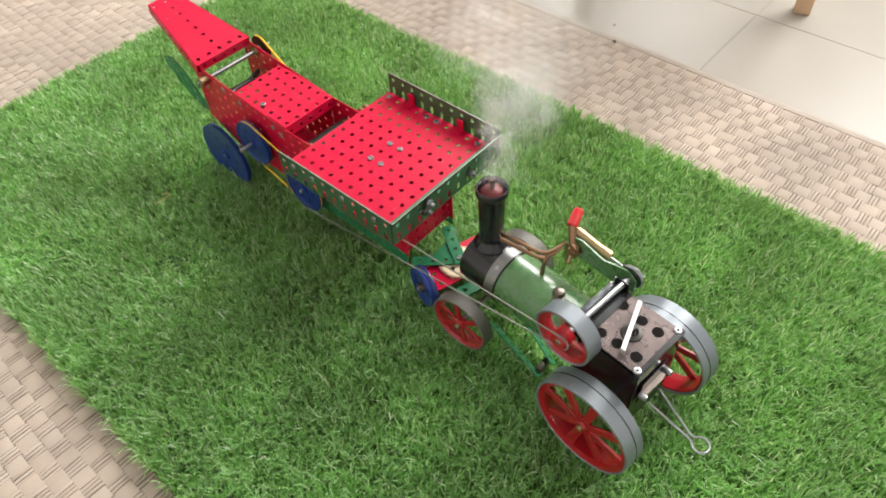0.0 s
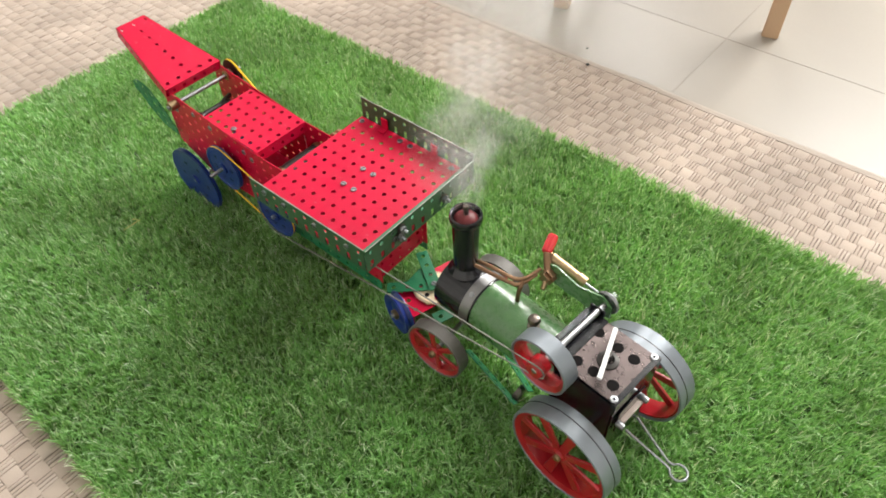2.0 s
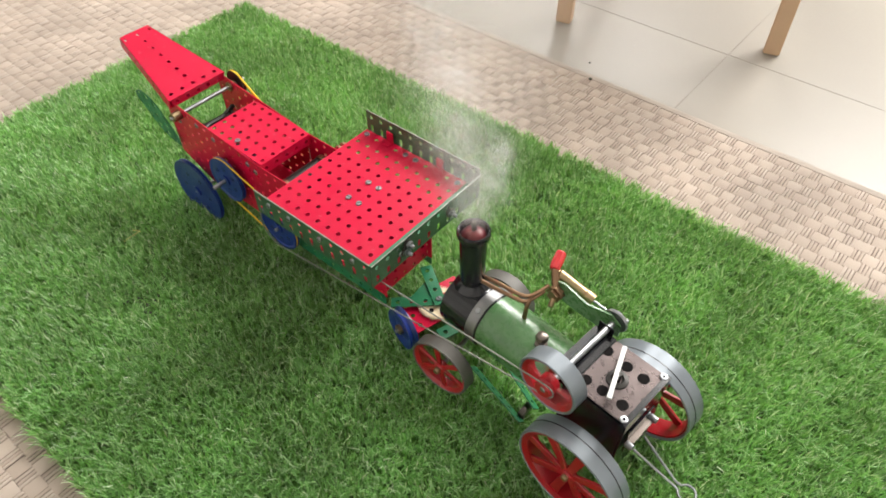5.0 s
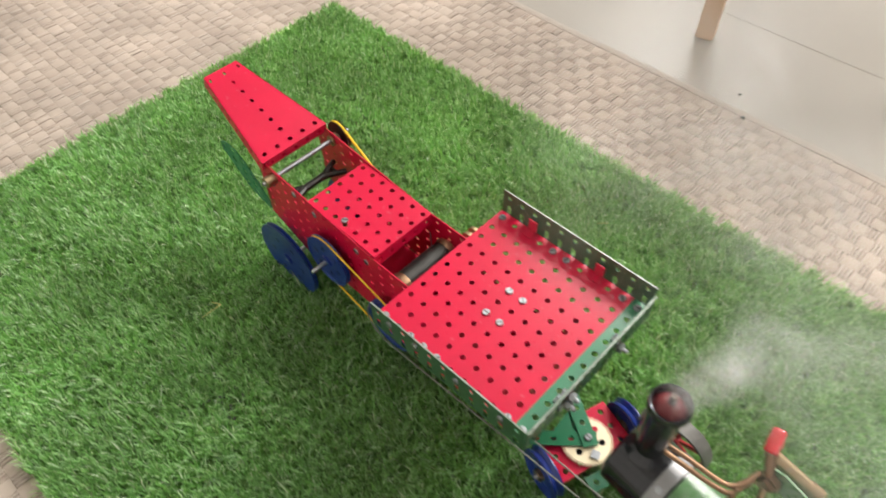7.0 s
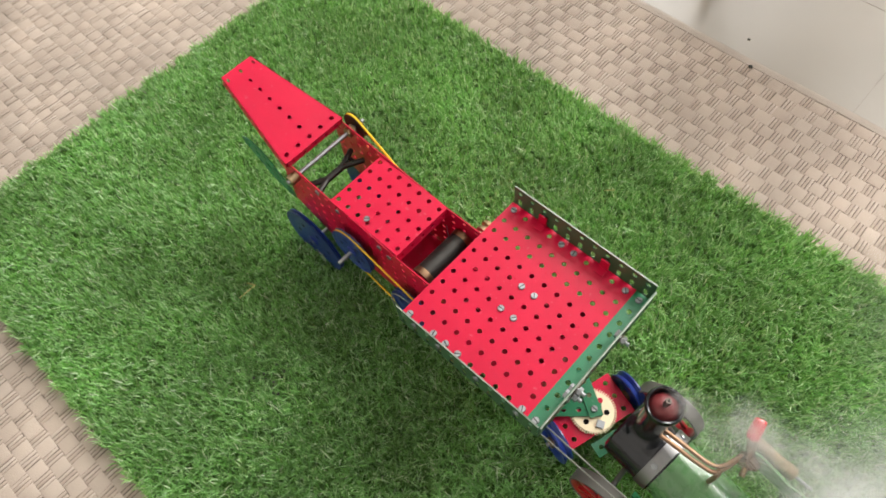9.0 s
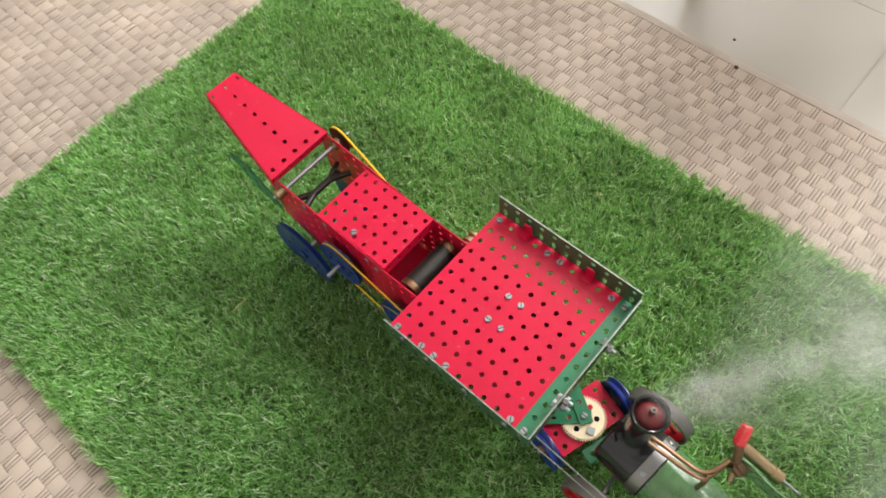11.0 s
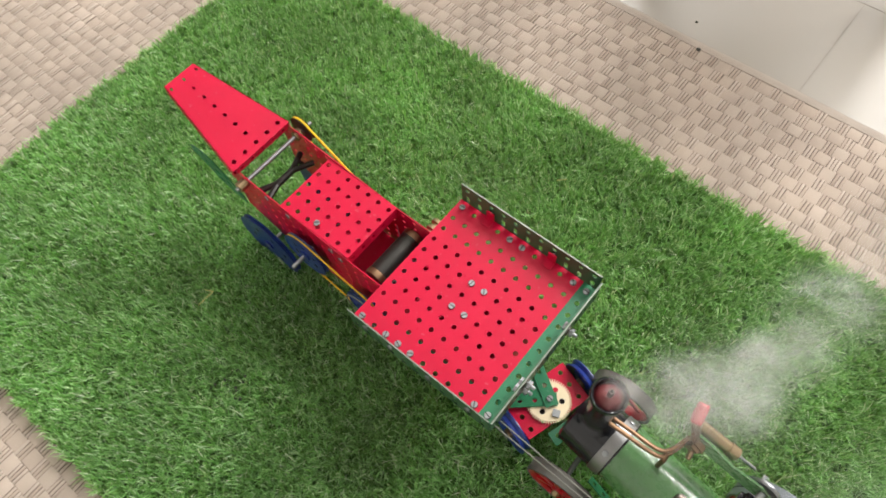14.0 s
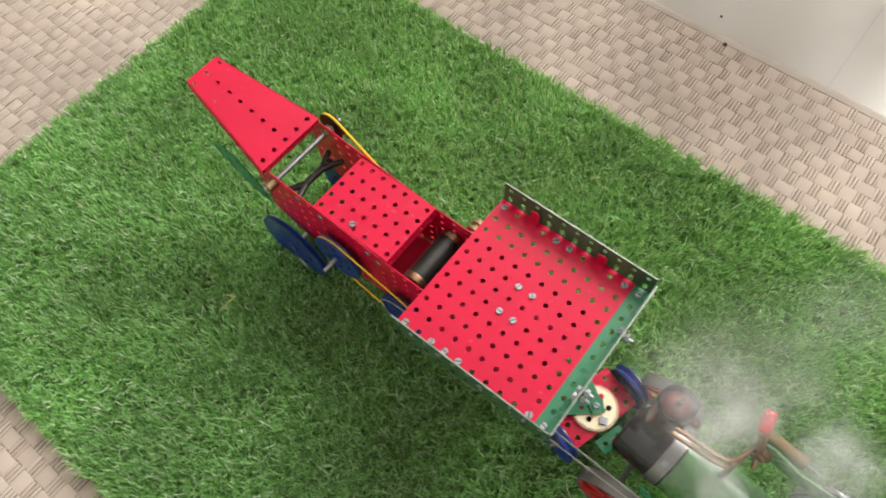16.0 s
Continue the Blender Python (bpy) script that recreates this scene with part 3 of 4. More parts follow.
# longer bolts with nuts and washers that stand out from the front girder
for y, z in ((-0.0315, 0.004), (-0.0285, 0.0105), (0.0265, 0.004)):
    x0 = 5.5 * P + 0.0016
    stud = part("long_bolt", rod((x0 - 0.003, y, DECK + z), (x0 + 0.0085, y, DECK + z), 0.0016), STEEL, mill, "steel bolt with a nut")
    part("nut", moved(lathe([(0, 0), (0.0036, 0), (0.0036, 0.0028), (0, 0.0028)], 6), pose(x0 + 0.0022, y, DECK + z, 0, 90, 0)), STEEL, stud)
    part("washer", moved(lathe([(0, 0), (0.0045, 0), (0.0045, 0.0007), (0, 0.0007)], 20), pose(x0 + 0.0006, y, DECK + z, 0, 90, 0)), TARNISHED, stud)


def side_plate(name, y, out):
    """The long perforated side of the body, cut to its sloping outline."""
    nx, nz = 23, 7
    def warp(c):
        s = c.x / ((nx - 1) * P)
        x = -0.245 + s * (0.0415 + 0.245)
        top = 0.1385 - 0.0145 * min(1, max(0, (x + 0.245) / 0.135))
        low = 0.0515 + 0.018 * max(0, (-0.205 - x) / 0.04)
        f = c.y / ((nz - 1) * P)
        # pulled out to the rim at both ends
        f = (f * (nz - 1) + 0.5) / nz
        return (x, y + (out * c.z), low + (top - low) * f)
    return part(name, perforated(nx, nz, hole=0.0019, warp=warp), RED, mill, "red perforated side plate")


side_plate("side_plate", CY - HALF, 1)
side_plate("side_plate", CY + HALF, -1)
part("front_plate", moved(perforated(5, 6, py=0.0118), Matrix.Rotation(radians(90), 4, "X")), RED, mill, "red perforated end plate", pose(0.0420, CY - 2 * P, 0.056, 0, 0, 90))

# unseen plate, added to keep the inside and the tray holes dark
part("unseen_floor_plate", box(-0.200, 0.0405, CY - HALF + 0.001, CY + HALF - 0.001, 0.0540, 0.0548), RED, mill, "unseen red plate added inside the body to darken it")

# long green angle girders along the foot of both sides
for y, s in ((CY - HALF - 0.0012, -1), (CY + HALF + 0.0012, 1)):
    bm = moved(perforated(12, 1, hole=0.0019), Matrix.Rotation(radians(90), 4, "X"))
    part("foot_girder", bm, GREEN, mill, "green perforated angle girder", pose(-0.100, y, 0.0470))

# middle lid
MX = 0.0714 / 6
lid = perforated(7, 5, px=MX, thick=0.0009, ex=0.35, ey=0.42, warp=lambda c: (c.x, c.y, c.z - 0.06 * c.x))
part("lid_plate", lid, RED, mill, "red perforated lid plate", pose(-0.1836, CY - 2 * P, 0.1300))
apron = moved(perforated(5, 1, px=P, py=0.012, ey=0.45), Matrix.Rotation(radians(90), 4, "X"))
part("lid_flange", apron, RED, mill, "red perforated flange", pose(-0.1080, CY - 2 * P, 0.1190, 0, 0, 90))
for x, y in ((-0.151, -0.026),):
    put_bolt(mill, (x, y, 0.1302 - 0.06 * (x + 0.1836)), 40)

# feeding roller between lid and tray
drum = lathe([(0, -0.027), (0.0092, -0.027), (0.0092, -0.0215), (0.0105, -0.0212), (0.0105, 0.0205), (0.0092, 0.021), (0.0092, 0.027), (0, 0.027)], 28, "y")
roller = part("roller", drum, DARK, mill, "dark steel roller", pose(-0.0885, CY + 0.003, 0.0985))
for y in (-0.0245, 0.0235):
    part("collar", lathe([(0, -0.003), (0.0108, -0.003), (0.0111, 0), (0.0108, 0.003), (0, 0.003)], 24, "y"), COPPER, roller, "copper-coloured collar", pose(0, y, 0))
part("cross_rod", rod((-0.098, CY - HALF, 0.093), (-0.098, CY + HALF, 0.093), 0.002), STEEL, mill, "steel rod")
part("tie_wire", rod((-0.100, 0.018, 0.118), (-0.094, 0.014, 0.098), 0.0004), STEEL, mill)
part("worm", lathe([(0, 0), (0.004, 0), (0.004, 0.002), (0.0065, 0.003), (0.0065, 0.006), (0.004, 0.007), (0.004, 0.009), (0.0065, 0.010), (0.0065, 0.013), (0.003, 0.014), (0, 0.014)], 18, "y"), BRASS, mill, "brass grooved pulley", pose(-0.072, CY + HALF + 0.001, 0.118))

# straw elevator at the rear: flanged tapering plate
RX, RZ = -0.2310, 0.1285
UP = math.atan2(0.024, 0.089)


def elevator_warp(c):
    s = c.x / (7 * P)
    w = (1 - 0.455 * s) * 1.05
    return (-c.x, c.y * w - 0.0008, c.z)


base = pose(-0.2425, CY - 0.0015, 0.1455, 0, math.degrees(UP), 0)
bm = perforated(8, 5, warp=None, skip={(i, j) for i in range(1, 7) for j in (0, 1, 3, 4)} | {(7, 1), (7, 3)})
for v in bm.verts:
    v.co = Vector(elevator_warp(Vector((v.co.x, v.co.y - 2 * P, v.co.z))))
bmesh.ops.recalc_face_normals(bm, faces=bm.faces[:])
part("elevator_plate", bm, RED, mill, "red tapering elevator plate", base)
for s in (-1, 1):
    def flange_warp(c, s=s):
        w = (2.5 * P) * (1 - 0.455 * c.x / (7 * P)) * 1.05
        return (-c.x, s * (w + c.z) - 0.0008, c.y - 0.0058)
    part("elevator_flange", perforated(8, 1, py=0.0116, hole=0.0019, warp=flange_warp), RED, mill, m=base)
# unseen lower plate, added so that no lit grass shows through the elevator holes
chute = bmesh.new()
low = [chute.verts.new(elevator_warp(Vector((x, y, z)))) for z in (-0.0112, -0.0104) for x, y in ((-0.4 * P, -2.4 * P), (7.3 * P, -2.4 * P), (7.3 * P, 2.4 * P), (-0.4 * P, 2.4 * P))]
for q in ((3, 2, 1, 0), (4, 5, 6, 7), (0, 1, 5, 4), (1, 2, 6, 5), (2, 3, 7, 6), (3, 0, 4, 7)):
    chute.faces.new([low[v] for v in q])
part("unseen_chute_floor", chute, RED, mill, "unseen red plate added beneath the elevator to darken its holes", base)
part("elevator_end", moved(perforated(5, 1, px=P, py=0.010), Matrix.Rotation(radians(90), 4, "X")), RED, mill, "red flange of the elevator", base @ pose(0.5 * P + 0.0002, -2 * P, -0.0055, 0, 0, 90))
part("axle_rod", rod((RX, CY - 0.044, RZ), (RX, CY + 0.050, RZ), 0.0021), STEEL, mill, "steel rod")
for y, l in ((-0.0445, 0.010), (0.026, 0.008)):
    part("collar", lathe([(0, 0), (0.0046, 0), (0.005, 0.0006), (0.005, l - 0.0006), (0.0046, l), (0, l)], 20, "y"), BRASS, mill, "brass collar", pose(RX, y + (0 if y < 0 else 0), RZ))
# pulley with yellow band on the far side
part("elevator_pulley", lathe([(0, -0.002), (0.0135, -0.002), (0.0118, 0), (0.0135, 0.002), (0, 0.002)], 28, "y"), DARK, mill, "small dark pulley", pose(RX - 0.001, CY + HALF + 0.0095, RZ))

# green bracket under the elevator, a curved pierced plate
def bracket_warp(c):
    u, v = c.x / (4 * P), c.y / (2 * P) - 0.5
    x = -0.298 + 0.048 * u
    return (x, c.z, 0.1230 - 0.030 * max(u, 0) ** 1.2 + v * (0.011 + 0.013 * math.sin(math.pi * u)))


part("elevator_bracket", perforated(5, 3, hole=0.0032, warp=bracket_warp), GREEN, mill, "green curved pierced bracket", pose(0, CY - HALF - 0.0045, 0))
# black pierced lattice inside the open bay
lat = bmesh.new()
for a, b, r in (((-0.214, -0.012), (-0.214, 0.010), 0.0034), ((-0.214, -0.010), (-0.224, -0.029), 0.0030), ((-0.214, -0.010), (-0.208, -0.029), 0.0030),
                ((-0.214, 0.008), (-0.222, 0.028), 0.0027), ((-0.214, 0.008), (-0.204, 0.028), 0.0027), ((-0.219, 0.020), (-0.207, 0.020), 0.0020)):
    add(lat, rod((a[0] - 0.008, a[1] + CY, 0.106), (b[0] - 0.008, b[1] + CY, 0.106), r, 10))
part("lattice", lat, DARK, mill, "dark pierced lattice strip")
put_bolt(mill, (-0.236, CY - HALF - 0.0004, 0.118), rx=90)
for x, z in ((-0.205, 0.126), (-0.129, 0.1165), (-0.118, 0.1125), (-0.180, 0.121)):
    put_bolt(mill, (x, CY - HALF - 0.0004, z), rx=90, turn=0)


def disc_wheel(name, r, x, y, z, label, thick=0.0042, holes=6, parent=None):
    """A flat stamped pulley with a grooved rim and a boss; its axle along y, its face towards -y."""
    t = thick
    prof = [(0.0045, -t * 0.8), (0.006, -t * 0.8), (0.006, -t * 0.35), (r * 0.86, -t * 0.35), (r * 0.90, -t * 0.5), (r, -t * 0.5), (r * 1.0, -t * 0.35),
            (r * 0.93, 0), (r, t * 0.35), (r, t * 0.5), (r * 0.9, t * 0.5), (r * 0.86, t * 0.35), (0.006, t * 0.35), (0.006, t * 1.6), (0.0021, t * 1.6), (0.0021, -t * 0.8)]
    bm = lathe(prof, 56, "y", closed=True)
    ob = part(name, bm, BLUE, parent or mill, label, pose(x, y, z))
    for k in range(holes):
        a = 2 * math.pi * k / holes
        rr = r * 0.55
        part("hole_rim", lathe([(0.0019, 0), (0.0024, 0.0001), (0.0024, 0.0004), (0.0019, 0.0004)], 12, "y", closed=True), DARK, ob,
             m=pose(rr * math.cos(a), -t * 0.35 - 0.0003, rr * math.sin(a)))
    return ob


BW = 0.0385
wheels = [disc_wheel("rear_wheel", BW, -0.2236, -0.0470, BW - 0.0015, "large flat blue wheel"),
          disc_wheel("rear_wheel", BW, -0.2236, 0.0345, BW - 0.0015, "large flat blue wheel")]
part("rear_axle", rod((-0.2236, -0.0505, BW - 0.0015), (-0.2236, 0.038, BW - 0.0015), 0.0021), STEEL, mill, "steel axle")
upper_pulley = disc_wheel("drive_pulley", 0.0252, -0.1602, -0.0435, 0.0856, "blue pulley wheel carrying a yellow band")
part("drive_shaft", rod((-0.1602, -0.0612, 0.0856), (-0.1602, CY + HALF, 0.0856), 0.0021), STEEL, mill, "steel shaft")
lower_pulley = disc_wheel("drive_pulley", 0.0252, -0.0868, -0.0435, 0.0640, "blue pulley wheel below the tray")
part("drive_shaft", rod((-0.0868, -0.0500, 0.0640), (-0.0868, CY + HALF, 0.0640), 0.0021), STEEL, mill, "steel shaft")


def belt(name, a, ra, b, rb, y0, y1, r, mat, label, parent):
    """An endless cord round two wheels in upright planes; a, b: (x, z)."""
    a, b = Vector(a), Vector(b)
    d = b - a
    base_angle = math.atan2(d.y, d.x)
    off = math.acos((ra - rb) / d.length)
    pts = []
    for k in range(17):
        t = base_angle + off + (2 * math.pi - 2 * off) * k / 16
        pts.append((a.x + ra * math.cos(t), y0, a.y + ra * math.sin(t)))
    for k in range(17):
        t = base_angle - off + 2 * off * k / 16
        pts.append((b.x + rb * math.cos(t), y1, b.y + rb * math.sin(t)))
    return part(name, tube(pts, r, 8, close=True), mat, parent, label)


belt("yellow_band", (-0.1602, 0.0856), 0.0242, (-0.0868, 0.0640), 0.0242, -0.0435, -0.0435, 0.0008, BAND, "taut yellow rubber band", mill)
belt("yellow_band", (RX - 0.001, RZ), 0.0126, (-0.1602, 0.0856), 0.012, CY + HALF + 0.0095, CY + HALF + 0.0075, 0.0011, BAND, "taut yellow rubber band", mill)

# ---- fore-carriage ----
BOG = pose(0.0820, -0.0055, 0, 0, 0, -17)
part("carriage_plate", perforated(3, 5), RED, mill, "red perforated plate of the fore-carriage", BOG @ pose(-P, -2 * P, 0.0415))
for s in (-1, 1):
    part("carriage_flange", moved(perforated(3, 1, hole=0.0019), Matrix.Rotation(radians(90), 4, "X")), RED, mill, m=BOG @ pose(-P, s * 2.5 * P, 0.0350))
FW = 0.0200
for s in (-1, 1):
    prof = [(0.004, -0.003), (FW * 0.62, -0.0012), (FW * 0.8, -0.0035), (FW, -0.0042), (FW * 1.02, -0.003), (FW * 0.9, 0), (FW * 1.02, 0.003), (FW, 0.0042), (FW * 0.8, 0.0035), (FW * 0.62, 0.0012), (0.004, 0.003)]
    w = part("front_wheel", lathe(prof, 40, "y", closed=True), BLUE, mill, "small blue grooved wheel", BOG @ pose(0.0045, s * 0.0385, LAWN + FW - 0.001))
    part("boss", lathe([(0, -0.006), (0.005, -0.006), (0.005, 0.006), (0, 0.006)], 18, "y"), BRASS, w, "brass boss")
part("front_axle", rod((0.0045, -0.047, LAWN + FW - 0.001), (0.0045, 0.047, LAWN + FW - 0.001), 0.0021), STEEL, mill, "steel axle", BOG)


def gear(teeth, r0, r1, thick):
    bm = bmesh.new()
    top, bot = [], []
    for k in range(teeth):
        for f, r in ((0.0, r0), (0.22, r0), (0.36, r1), (0.64, r1), (0.78, r0)):
            a = 2 * math.pi * (k + f) / teeth
            top.append(bm.verts.new((r * math.cos(a), r * math.sin(a), thick)))
            bot.append(bm.verts.new((r * math.cos(a), r * math.sin(a), 0)))
    n = len(top)
    c0, c1 = bm.verts.new((0, 0, thick)), bm.verts.new((0, 0, 0))
    for k in range(n):
        bm.faces.new((top[k], top[(k + 1) % n], c0))
        bm.faces.new((bot[(k + 1) % n], bot[k], c1))
        bm.faces.new((bot[k], bot[(k + 1) % n], top[(k + 1) % n], top[k]))
    return bm


GX, GY = 0.0843, -0.0050
wheel_gear = part("gear_wheel", gear(57, 0.0174, 0.0197, 0.0022), GEAR_BRASS, mill, "pale brass toothed gear wheel", pose(GX, GY, 0.0425, 0, 0, 12))
for k in range(6):
    a = 2 * math.pi * (k + 0.4) / 6
    part("hole", lathe([(0, 0), (0.0024, 0), (0.0024, 0.0003), (0, 0.0003)], 14), RED if k % 2 else HOLE, wheel_gear, m=pose(0.0112 * math.cos(a), 0.0112 * math.sin(a), 0.0021))
part("square_nut", box(-0.0032, 0.0032, -0.0032, 0.0032, 0.0022, 0.0046, 0.0004), STEEL, wheel_gear, "steel square nut", pose(0.0100, -0.0075, 0, 0, 0, 10))
# green coupling: two perforated arms meeting over the gear
coupling = part("coupling_arm", perforated(4, 1, py=0.0115, thick=0.0011), GREEN, mill, "green perforated coupling arm", pose(GX, GY + 0.0008, 0.0486, 0, 3, 147))
part("coupling_arm", perforated(4, 1, py=0.0115, thick=0.0011), GREEN, mill, "green perforated coupling arm", pose(GX, GY + 0.0008, 0.0474, 0, 3, 221))
web = bmesh.new()
lo = [web.verts.new(v) for v in ((-0.002, 0, 0), (-0.0255, 0.0150, 0), (-0.0225, -0.0195, 0))]
hi = [web.verts.new((v.co.x, v.co.y, 0.0008)) for v in lo]
web.faces.new(hi)
web.faces.new(lo[::-1])
for k in range(3):
    web.faces.new((lo[k], lo[(k + 1) % 3], hi[(k + 1) % 3], hi[k]))
part("coupling_web", web, GREEN, mill, "green web between the arms", pose(GX, GY + 0.0008, 0.0449))
put_bolt(coupling, (0, 0, 0.0003), 30)
# green strip with bent end, and the green draw-bars that reach back under the engine
strip = perforated(2, 1, thick=0.0011)
part("draw_strip", strip, GREEN, mill, "green perforated strip", pose(0.1072, -0.0224, 0.0368, 0, 0, 72))


# ---- model steam traction engine ----
engine = thing("model_steam_engine", "green and black model steam traction engine with red spoked wheels", "steam engine", m=pose(0.1247, -0.0096, LAWN, 0, 0, -6))
AX = 0.0635                     # height of the boiler's middle
BR = 0.0248
boiler = part("boiler", lathe([(0, 0.020), (BR, 0.020), (BR, 0.1165), (0, 0.1165)], 48, "x"), BOILER, engine, "glossy green boiler barrel", pose(0, 0, AX))
smoke = lathe([(0, -0.0140), (BR * 0.9, -0.0140), (BR + 0.0004, -0.0120), (BR + 0.0006, 0.0195), (0, 0.0195)], 48, "x")
part("smokebox", smoke, BLACK, engine, "black smokebox", pose(0, 0, AX))
band = part("boiler_band", lathe([(BR + 0.0007, 0.0175), (BR + 0.0014, 0.0177), (BR + 0.0014, 0.0273), (BR + 0.0007, 0.0275)], 48, "x", closed=True), BAND_STEEL, engine, "steel boiler band", pose(0, 0, AX))
part("band_edge", lathe([(BR + 0.0003, 0.0275), (BR + 0.0009, 0.0276), (BR + 0.0009, 0.0288), (BR + 0.0003, 0.0289)], 48, "x", closed=True), BLACK, engine, m=pose(0, 0, AX))
for a in (-42, 35):
    part("rivet", lathe([(0, 0.0013), (0.0012, 0.0013), (0.0022, 0.0008), (0.0024, 0), (0, 0)], 14), STEEL, band, m=pose(0.0225, 0, 0, a, 0, 0) @ pose(0, 0, BR + 0.0014))
# chimney: slightly tapered pipe with a rolled rim and a red inside
ch = lathe([(0.0148, 0.0), (0.0125, 0.002), (0.0100, 0.0060), (0.0102, 0.012), (0.0111, 0.055), (0.0128, 0.057), (0.0134, 0.0592), (0.0134, 0.0622), (0.0126, 0.0640), (0.0112, 0.0634), (0.0104, 0.061), (0.0098, 0.030), (0, 0.030)], 40)
chimney = part("chimney", ch, BLACK, engine, "black chimney with rolled rim", pose(0.001, 0, 0.0885))
part("liner", lathe([(0.0104, 0.0560), (0.0103, 0.0580), (0.0085, 0.0606), (0.0050, 0.0632), (0.0022, 0.0642), (0, 0.0642)], 36), LINER, chimney, "dull red cone in the chimney mouth")
part("nozzle", lathe([(0.0009, 0.0726), (0.0020, 0.0726), (0.0023, 0.0716), (0.0021, 0.0620), (0.0009, 0.0620)], 16, closed=True), TARNISHED, chimney, "dull metal blast nozzle")
# safety valve
part("safety_valve", lathe([(0, 0), (0.0050, 0), (0.0050, 0.003), (0.0032, 0.004), (0.0032, 0.006), (0.0042, 0.0070), (0.0052, 0.0095), (0.0043, 0.0122), (0.0022, 0.0135), (0, 0.0137)], 24), TARNISHED, engine, "tarnished steel safety valve", pose(0.0805, -0.006, AX + BR - 0.0008))

BAR_STEEL = material("worn_bar_steel", (0.30, 0.30, 0.29), 0.5, 0.8, vary=0.2, scale=90, bump=0.1)
# firebox with its pierced top plate
FX0, FX1, FW2, FT = 0.1165, 0.1700, 0.0270, 0.1050
fb = box(FX0, FX1, -FW2, FW2, 0.024, FT - 0.0012, 0.0015)
firebox = part("firebox", fb, BLACK, engine, "black firebox casing")
top = box(FX0, FX1 - 0.002, -FW2 + 0.0005, FW2 - 0.0005, FT - 0.0011, FT, 0.0004)
plate = part("top_plate", top, SCORCHED, engine, "scorched bare metal top plate with round holes")
for x, y in ((0.1250, 0.0140), (0.1430, 0.0128), (0.1572, 0.0128), (0.1590, -0.0150), (0.1428, -0.0155), (0.1288, -0.0168)):
    part("vent_hole", lathe([(0, 0), (0.0044, 0), (0.0044, 0.0003), (0, 0.0003)], 24), HOLE, plate, m=pose(x, y, FT - 0.0001))
part("filler_ring", lathe([(0.0035, 0), (0.0082, 0), (0.0078, 0.0012), (0.0048, 0.0022), (0.0035, 0.0012)], 30, closed=True), DARK, plate, "dark raised ring", pose(0.1445, -0.001, FT))
part("steering_bar", box(-0.0255, 0.0255, -0.0017, 0.0017, -0.0010, 0.0010, 0.0005), BAR_STEEL, engine, "flat steel bar", pose(0.1425, -0.0005, FT + 0.0075, 6, 6, 112))
part("pillar", rod((0.1445, -0.001, FT), (0.1445, -0.001, FT + 0.008), 0.0025), DARK, engine)
part("back_edge", box(FX1 - 0.0035, FX1 + 0.0008, -FW2 - 0.0008, FW2 + 0.0008, FT - 0.012, FT + 0.0008, 0.0006), BLACK, engine, "black folded back edge")
for y in (-0.0238, 0.0240):
    part("eyelet", lathe([(0.0011, 0.0011), (0.0026, 0.0009), (0.0030, 0), (0.0011, 0)], 18, closed=True), STEEL, engine, "steel eyelet rivet", pose(FX1 - 0.0035, y, FT + 0.0006))
part("back_plate", box(FX1 + 0.0010, FX1 + 0.0022, -0.0200, 0.0120, 0.060, 0.088, 0.0005), BLACK, engine)
part("burner_rail", box(FX1 + 0.0022, FX1 + 0.0062, -0.0215, 0.0110, 0.072, 0.076, 0.0008), TARNISHED, engine, "tarnished steel rail on the back")
for y in (-0.0205, 0.0095):
    part("rail_stud", lathe([(0, 0), (0.0024, 0), (0.0028, 0.001), (0.0024, 0.006), (0, 0.0065)], 14, "x"), STEEL, engine, m=pose(FX1 + 0.0022, y, 0.076))

# crankshaft in its black channel, flywheel, crank disc
CX, CZ = 0.1145, 0.1105
part("bearing_bracket", box(CX - 0.0100, CX + 0.0100, -0.0285, 0.0270, CZ - 0.0120, CZ - 0.0045, 0.0008), BLACK, engine, "black channel under the crankshaft")
for y in (-0.0285, 0.0255):
    part("bearing_cheek", box(CX - 0.0075, CX + 0.0060, y, y + 0.0012, CZ - 0.012, CZ + 0.0035, 0.0004), BLACK, engine)
part("crankshaft", rod((CX, -0.0485, CZ), (CX, 0.0360, CZ), 0.0026), STEEL, engine, "bright steel crankshaft")


